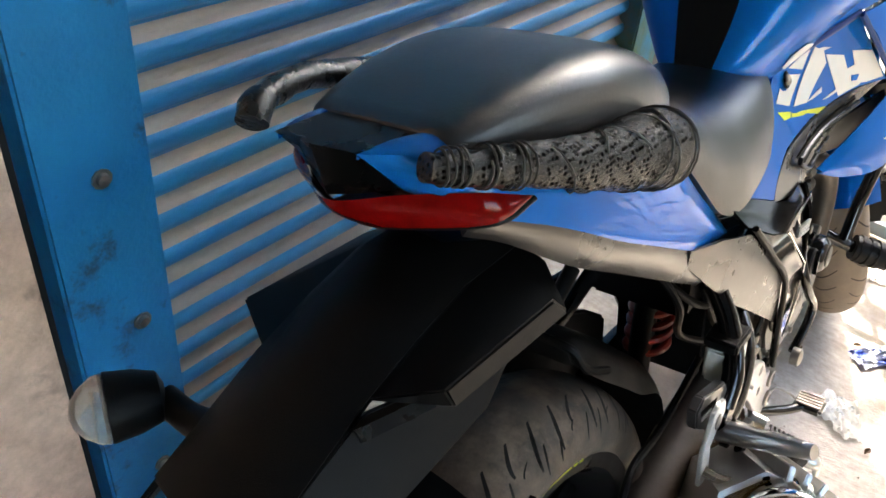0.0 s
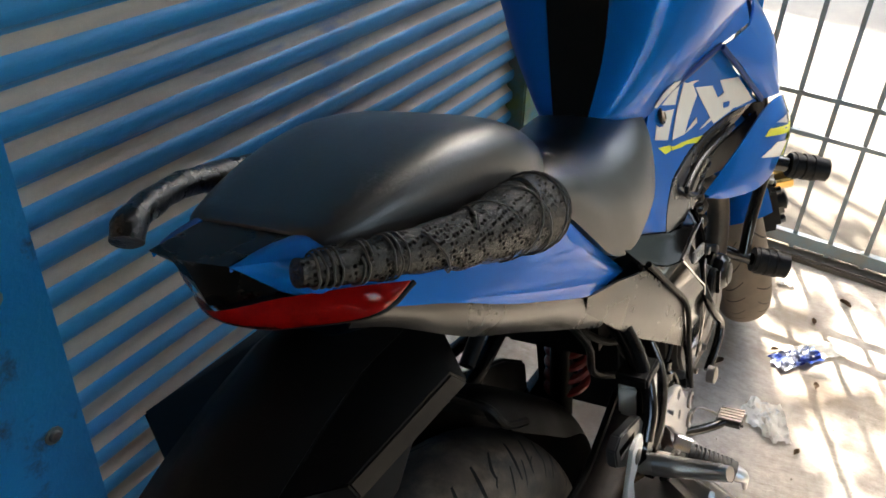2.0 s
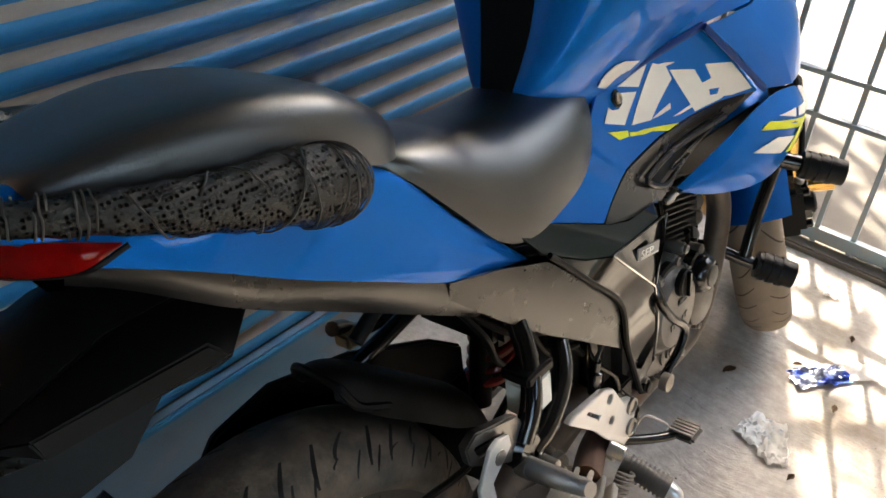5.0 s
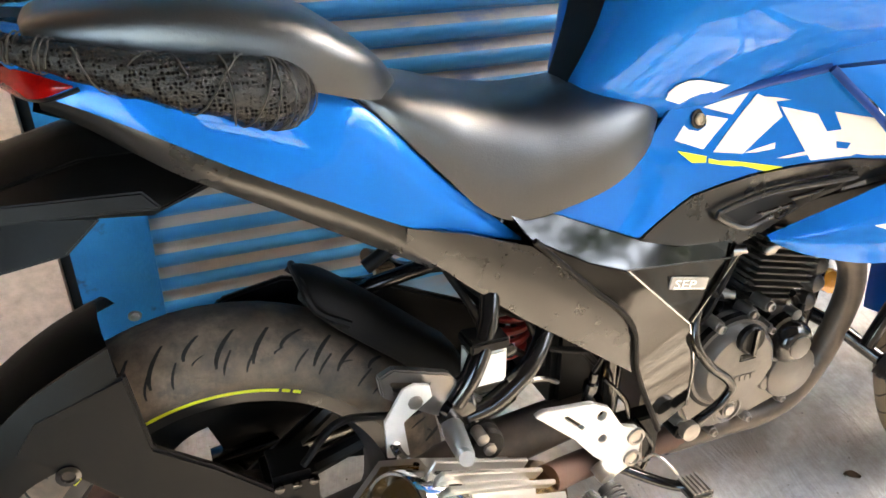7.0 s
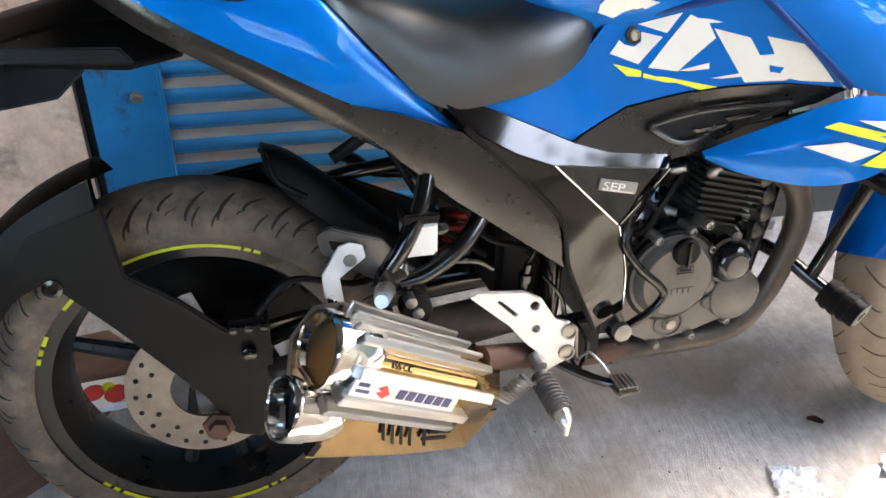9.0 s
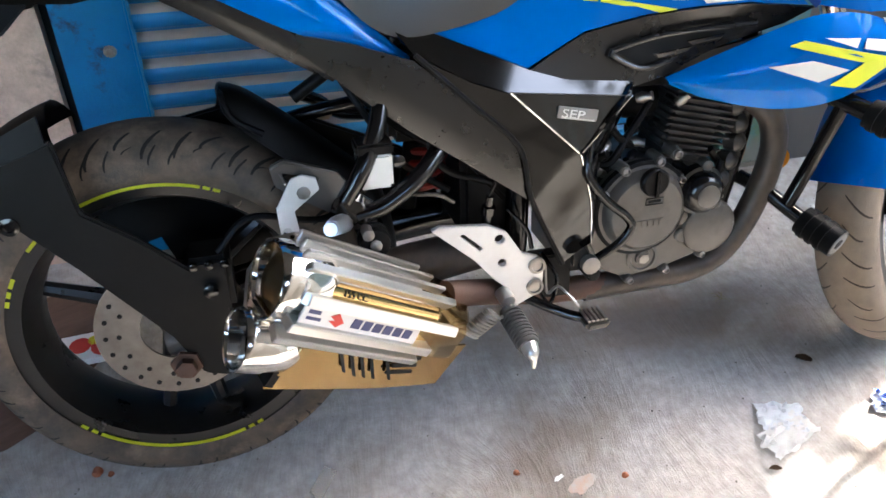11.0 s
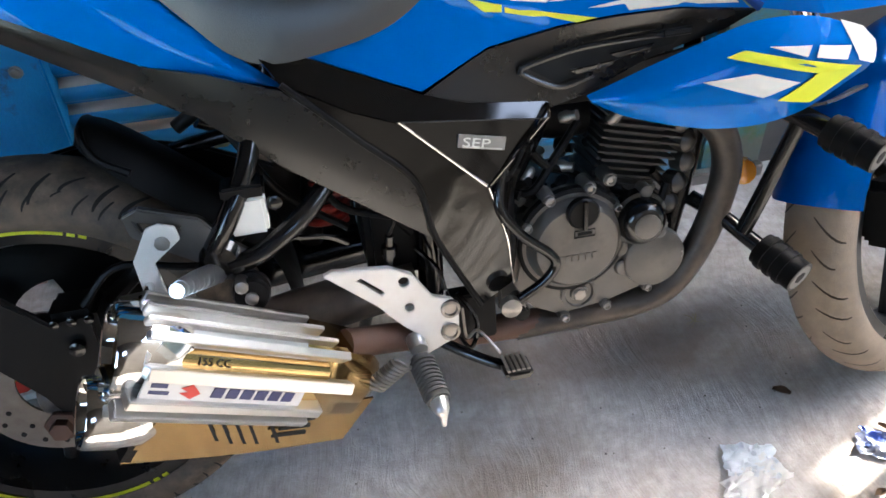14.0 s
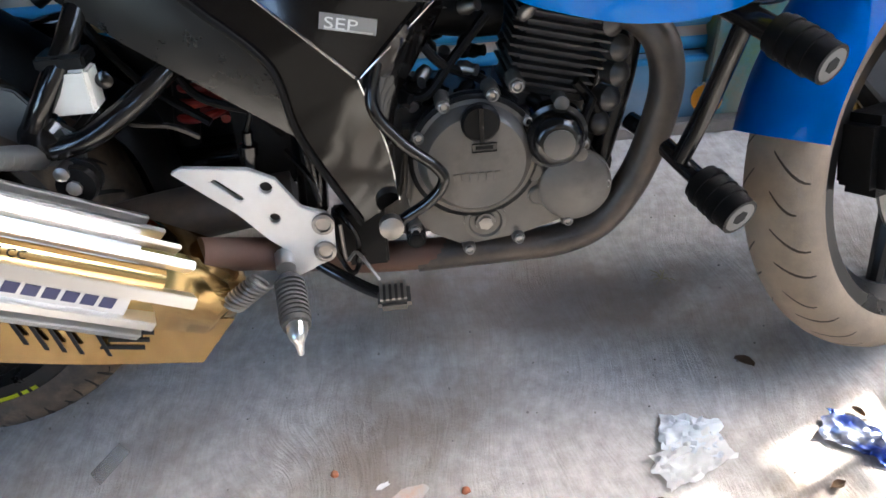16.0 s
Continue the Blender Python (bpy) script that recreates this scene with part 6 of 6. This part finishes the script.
fd = part("front_brake_disc", fore(lathe([(0, 0.055), (0, 0.118), (0.0045, 0.118), (0.0045, 0.055)], (0, -0.038, 0), n=56, closed=True)), STEEL, bike, "drilled steel brake disc")
# drilled holes again as surface discs with their shade put into the colour
for rr, num in ((0.105, 26), (0.088, 18)):
    for i in range(num):
        a = 2 * math.pi * i / num
        part("disc_hole", fore(lathe([(0, 0.0038), (0.001, 0.0038)], (rr * math.cos(a), -0.0428, rr * math.sin(a)), n=8)), DARK_FILL, fd, smooth=False)
fc = part("front_caliper", fore(box(-0.195, -0.105, -0.095, -0.030, -0.005, 0.095)), BLACK_PLASTIC, bike, "black front brake caliper", bevel=0.012)
part("caliper_bridge", fore(box(-0.180, -0.075, -0.108, -0.060, 0.015, 0.055)), BLACK_STEEL, fc, bevel=0.01)
part("caliper_body", fore(lathe([(0, 0.022), (0.020, 0.022), (0.024, 0.017), (0.024, 0)], (-0.150, -0.094, 0.048), n=20)), BLACK_PLASTIC, fc, "round black piston housing")
part("caliper_body", fore(lathe([(0, 0.017), (0.016, 0.017), (0.019, 0.013), (0.019, 0)], (-0.118, -0.094, 0.018), n=20)), BLACK_PLASTIC, fc, "round black piston housing")
part("banjo_bolt", fore(lathe([(0, 0.010), (0.010, 0.010), (0.012, 0.006), (0.020, 0.006)], (-0.140, -0.090, 0.088), (0, -0.5, 1), 10)), STEEL, fc, "hose fitting")
part("caliper_ear", fore(box(-0.130, -0.050, -0.085, -0.060, 0.060, 0.092)), BLACK_STEEL, fc, bevel=0.008)
for x, z in ((-0.170, 0.078), (-0.125, 0.078), (-0.17, 0.012), (-0.10, 0.035)):
    part("caliper_bolt", fore(lathe([(0, 0.009), (0.012, 0.009), (0.014, 0.005)], (x, -0.094, z), n=10)), BLACK_STEEL, fc)
for i in range(6):
    a = 2 * math.pi * i / 6 + 0.3
    part("disc_spider", fore(tube([(0.028 * math.cos(a), -0.040, 0.028 * math.sin(a)), (0.062 * math.cos(a + 0.5), -0.040, 0.062 * math.sin(a + 0.5))], 0.006, 8, 2, False)), STEEL, fd)
part("front_hose", fore(tube([(-0.12, -0.09, 0.08), (-0.135, -0.10, 0.13), (-0.125, -0.11, 0.22), (-0.16, -0.10, 0.36)], 0.006, 8)), BLACK_PLASTIC, bike)
guard_f = arc_shell(0, 0, 0.312, 164, 62, 0.070, 0.05, 34, 11, 0.004)
fm = part("front_mudguard", fore(guard_f), BLUE, bike, "glossy blue front mudguard")
part("mudguard_stay", fore(strip([(-0.06, -0.075, 0.29), (-0.10, -0.08, 0.27), (-0.14, -0.078, 0.245)], [(-0.03, -0.082, 0.16), (-0.06, -0.085, 0.15), (-0.09, -0.082, 0.15)], 12, 4, 0.003, 0.005)), BLUE, fm)
bars = part("handlebar", tube([(1.0, 0.10, 0.95), (0.95, 0.18, 0.965), (0.85, 0.27, 0.952), (0.745, 0.318, 0.935)], [0.012, 0.012, 0.012, 0.016], 12), BLACK_STEEL, bike, "black handlebar")
part("bar_end", tube([(0.745, 0.318, 0.935), (0.712, 0.332, 0.931)], 0.017, 16, 2, False), BLACK_PLASTIC, bars, "black bar-end weight")
amber = mat("amber_lens", (0.75, 0.30, 0.03), 0.15, 0, coat=0.8)
part("front_indicator", lathe([(0, 0.010), (0.012, 0.022), (0.028, 0.020), (0.034, 0.010)], (1.115, 0.055, 0.375), (-0.3, -0.7, 0.2), 14), amber, bike, "amber front indicator")
part("lower_fin", strip([(1.03, -0.165, 0.560), (1.08, -0.170, 0.562), (1.135, -0.165, 0.575)], [(1.04, -0.150, 0.553), (1.09, -0.15, 0.553), (1.13, -0.15, 0.568)], 12, 2, 0.0, 0.004), GREY_PLASTIC, scoop)
part("scoop_inner", strip([(0.99, -0.14, 0.66), (0.90, -0.10, 0.63), (0.80, -0.06, 0.60)], [(1.06, -0.14, 0.57), (0.96, -0.09, 0.56), (0.86, -0.05, 0.56)], 12, 4, 0.0, 0.004), BLACK_PLASTIC, bike)


# ---- yellow rim tape, tread ----
def rim_tape(wheel_ob, r, y, a0, a1):
    rows = [[(rr * math.cos(a), y, rr * math.sin(a)) for a in np.linspace(radians(a0), radians(a1), 26 if a1 - a0 > 20 else 4)] for rr in (r - 0.003, r + 0.003)]
    bm = grid(rows)
    bmesh.ops.solidify(bm, geom=bm.faces[:], thickness=0.0008)
    part("rim_tape", bm, YELLOW, wheel_ob, "neon yellow rim tape")


for a0, a1 in ((72, 138), (68.5, 71), (65, 67.5), (150, 154), (155.5, 158), (159.5, 162), (222, 225), (226.5, 229), (230.5, 288), (289.5, 292), (293.5, 296)):
    rim_tape(rear_wheel, 0.2195, -0.0615, a0, a1)
# dark strip colours stand in for the shade inside the tread grooves
GROOVE_SHADE = mat("tread_groove_shadow", (0.012, 0.011, 0.010), 0.95)
GROOVE_DUSTY_SHADE = mat("dusty_groove_shadow", (0.055, 0.043, 0.032), 0.95)
tread(rear_wheel, R_TYRE, 0.070, 0.222, 46, GROOVE_SHADE, 26, 70, 0.09, 0.006)
tread(rear_wheel, R_TYRE, 0.070, 0.222, 58, GROOVE_SHADE, 50, 80, 0.05, 0.0035)
tread(front_wheel, 0.283, 0.052, 0.224, 36, GROOVE_DUSTY_SHADE, 14, 70, 0.13, 0.0045)

# ---- litter on the floor ----
def crumple(sx, sy, amp, seed, nx=16, ny=12, hem=0.25):
    """A crumpled sheet lying on the floor."""
    rng = random.Random(seed)
    rows = []
    for j in range(ny + 1):
        r = []
        for i in range(nx + 1):
            u, v = i / nx - 0.5, j / ny - 0.5
            edge = 1 + hem * noise.noise((u * 4 + seed, v * 4, 2.0))
            x, y = sx * u * edge, sy * v * edge
            z = 0.004 + amp * abs(noise.noise((u * 5, v * 5 + seed, 0.3)) + 0.6 * noise.noise((u * 11, v * 11, seed)))
            r.append((x + 0.012 * rng.uniform(-0.2, 0.2), y, z))
        rows.append(r)
    bm = grid(rows)
    bmesh.ops.solidify(bm, geom=bm.faces[:], thickness=0.0008)
    return bm


PAPER = mat("soiled_white_paper", (0.86, 0.84, 0.80), 0.8, 0, (0.68, 0.66, 0.63), 20, 0.6, 0.2, 200)
GREYPAPER = mat("pale_grey_plastic_film", (0.82, 0.84, 0.85), 0.6, 0, (0.7, 0.72, 0.74), 18, 0.6)
FOIL = mat("silver_foil_wrapper", (0.62, 0.64, 0.68), 0.25, 0.8, (0.05, 0.12, 0.45), 26, 1.0, 0.3, 80, stain=(0.03, 0.08, 0.40), sscale=12, sharp=(0.5, 0.56))


def lay(ob, x, y, rz=0.0, z=0.0):
    ob.matrix_world = pose(x, y, z, 0, 0, rz)
    return ob


paper = lay(tagged(new("crumpled_paper"), "crumpled white paper scrap lying on the concrete", "litter", "litter"), 1.045, -0.178, 20)
part("sheet", crumple(0.11, 0.055, 0.014, 3), PAPER, paper)
film = lay(tagged(part("plastic_film", crumple(0.085, 0.06, 0.012, 5), GREYPAPER), "torn pale grey plastic film beside the paper", "litter", "litter"), 1.055, -0.143, -15)
lay(tagged(part("foil_wrapper", crumple(0.13, 0.05, 0.018, 8, 20, 12), FOIL), "crumpled blue and silver foil wrapper in the sun", "litter", "litter"), 1.295, -0.185, -38)
lay(tagged(part("paper_sheet", crumple(0.15, 0.05, 0.008, 11), PAPER), "white paper strip lying beside the foil wrapper", "litter", "litter"), 1.345, -0.215, -50)
lay(tagged(part("paper_scrap", crumple(0.05, 0.04, 0.008, 14), PAPER), "small white paper scrap near the fence", "litter", "litter"), 1.62, -0.11, 10)
LEAF = mat("dry_brown_leaf", (0.12, 0.07, 0.035), 0.8, 0, (0.07, 0.04, 0.02), 30, 0.7)
def leaf(x, y, s, rz):
    rows = [[(s * (u - 0.5), s * 0.28 * w * math.sin(math.pi * min(0.98, max(0.02, u))) , 0.003 + 0.25 * s * abs(w) ** 1.5 + 0.1 * s * u) for w in (-1, -0.5, 0, 0.5, 1)] for u in np.linspace(0, 1, 9)]
    bm = grid(rows)
    bmesh.ops.solidify(bm, geom=bm.faces[:], thickness=0.0006)
    return lay(tagged(part("dry_leaf", bm, LEAF), "curled dry brown leaf on the concrete", "leaf", "dry leaves"), x, y, rz)


for x, y, s, rz in ((1.175, -0.030, 0.030, -40), (1.47, -0.20, 0.022, 20), (1.60, -0.26, 0.03, 70), (1.30, -0.135, 0.02, 130), (1.22, -0.24, 0.022, 10), (0.985, -0.235, 0.02, -20)):
    leaf(x, y, s, rz)
BRICKC = mat("red_brick_crumb", (0.42, 0.15, 0.07), 0.9, 0, (0.30, 0.10, 0.05), 60, 0.6, 0.5, 200)
def crumb(x, y, s, m, label, cat="brick chip", group="brick chips"):
    bm = bmesh.new()
    bmesh.ops.create_icosphere(bm, subdivisions=2, radius=s)
    for v in bm.verts:
        v.co *= 1 + 0.35 * noise.noise(v.co * (1.2 / s) + Vector((x * 9, y * 9, 0)))
        v.co.z = max(v.co.z * 0.7, -s * 0.35)
    return lay(tagged(part("brick_chip" if cat == "brick chip" else "pebble", bm, m), label, cat, group), x, y, 30, s * 0.35)


for x, y, s in ((0.56, -0.139, 0.0055), (-0.106, 0.020, 0.009), (-0.085, 0.012, 0.005), (0.735, -0.185, 0.006)):
    crumb(x, y, s, BRICKC, "small orange-red brick chip on the concrete")
GRIT = mat("grey_grit", (0.26, 0.23, 0.20), 0.9, 0, (0.16, 0.14, 0.12), 50, 0.6)
rng = random.Random(12)
grit = bmesh.new()
for i in range(260):
    x, y = rng.uniform(-0.4, 1.7), rng.uniform(-0.6, 0.5)
    s = rng.uniform(0.0008, 0.0022)
    r = bmesh.ops.create_icosphere(grit, subdivisions=1, radius=s)
    bmesh.ops.translate(grit, vec=(x, y, s * 0.5), verts=r["verts"])
tagged(part("floor_grit", grit, GRIT), "scattered grit and crumbs on the concrete", "grit", kind="stuff")
lay(tagged(part("plastic_shard", plate([(-0.03, -0.010), (0.028, -0.016), (0.034, 0.008), (-0.02, 0.014)], 0.0012, "z", 0.001), GLASS, smooth=False), "clear plastic shard on the concrete", "litter", "litter"), 0.245, -0.085, 62)
STRAW = mat("dry_grass_stalk", (0.30, 0.25, 0.15), 0.9, 0, (0.22, 0.18, 0.1), 60, 0.5)
tuft = bmesh.new()
for i in range(14):
    a, L = rng.uniform(0, 6.28), rng.uniform(0.012, 0.026)
    b = tube([(0, 0, 0.001), (0.5 * L * math.cos(a), 0.5 * L * math.sin(a), 0.006), (L * math.cos(a), L * math.sin(a), 0.002)], 0.0006, 5, 6)
    me = bpy.data.meshes.new("tmp")
    b.to_mesh(me)
    b.free()
    tuft.from_mesh(me)
    bpy.data.meshes.remove(me)
lay(tagged(part("straw_tuft", tuft, STRAW), "small tuft of dry straw on the concrete", "straw"), 1.108, 0.158)
carton = lay(tagged(new("flower_carton"), "flat white carton printed with red and yellow flowers", "carton"), -0.117, 0.30, 4)
part("box", box(-0.07, 0.07, -0.035, 0.035, 0.001, 0.016), PAPER, carton, bevel=0.001)
for x, y, r, m in ((-0.035, 0.004, 0.020, REDP), (0.005, -0.008, 0.022, REDP), (0.045, 0.006, 0.016, REDP), (-0.01, 0.012, 0.012, YELLOW), (0.03, -0.016, 0.010, YELLOW)):
    part("flower_print", lathe([(0, r), (0.0006, r)], (x, y, 0.0162), (0, 0, 1), 12), m, carton, smooth=False)

# flat marks on the concrete: an orange smear and a pale flake
def blot(name, x, y, sx, sy, seed, material, label):
    pts = []
    for i in range(22):
        a = 2 * math.pi * i / 22
        r = 1 + 0.45 * noise.noise((math.cos(a) * 1.7 + seed, math.sin(a) * 1.7, 0.5))
        pts.append((sx * r * math.cos(a), sy * r * math.sin(a)))
    return lay(tagged(part(name, plate(pts, 0.0006, "z", 0.0022), material, smooth=False), label, "stain", kind="structure"), x, y, 25)


blot("orange_smear", 0.66, -0.185, 0.030, 0.013, 2.0, mat("orange_brick_dust", (0.50, 0.34, 0.25), 0.95, 0, (0.46, 0.42, 0.38), 60, 1.0), "faint orange brick-dust smear on the concrete")
blot("pale_flake", 0.625, -0.165, 0.010, 0.004, 5.0, PAPER, "small white plaster flake on the concrete")
blot("dirt_patch", -0.30, 0.30, 0.26, 0.17, 9.0, mat("streaked_dark_brown", (0.15, 0.085, 0.055), 0.8, 0, (0.09, 0.05, 0.034), 18, 0.8, 0.5, 90, stretch=(0.5, 2.5, 1)), "dark brown patch on the concrete beside the wall")
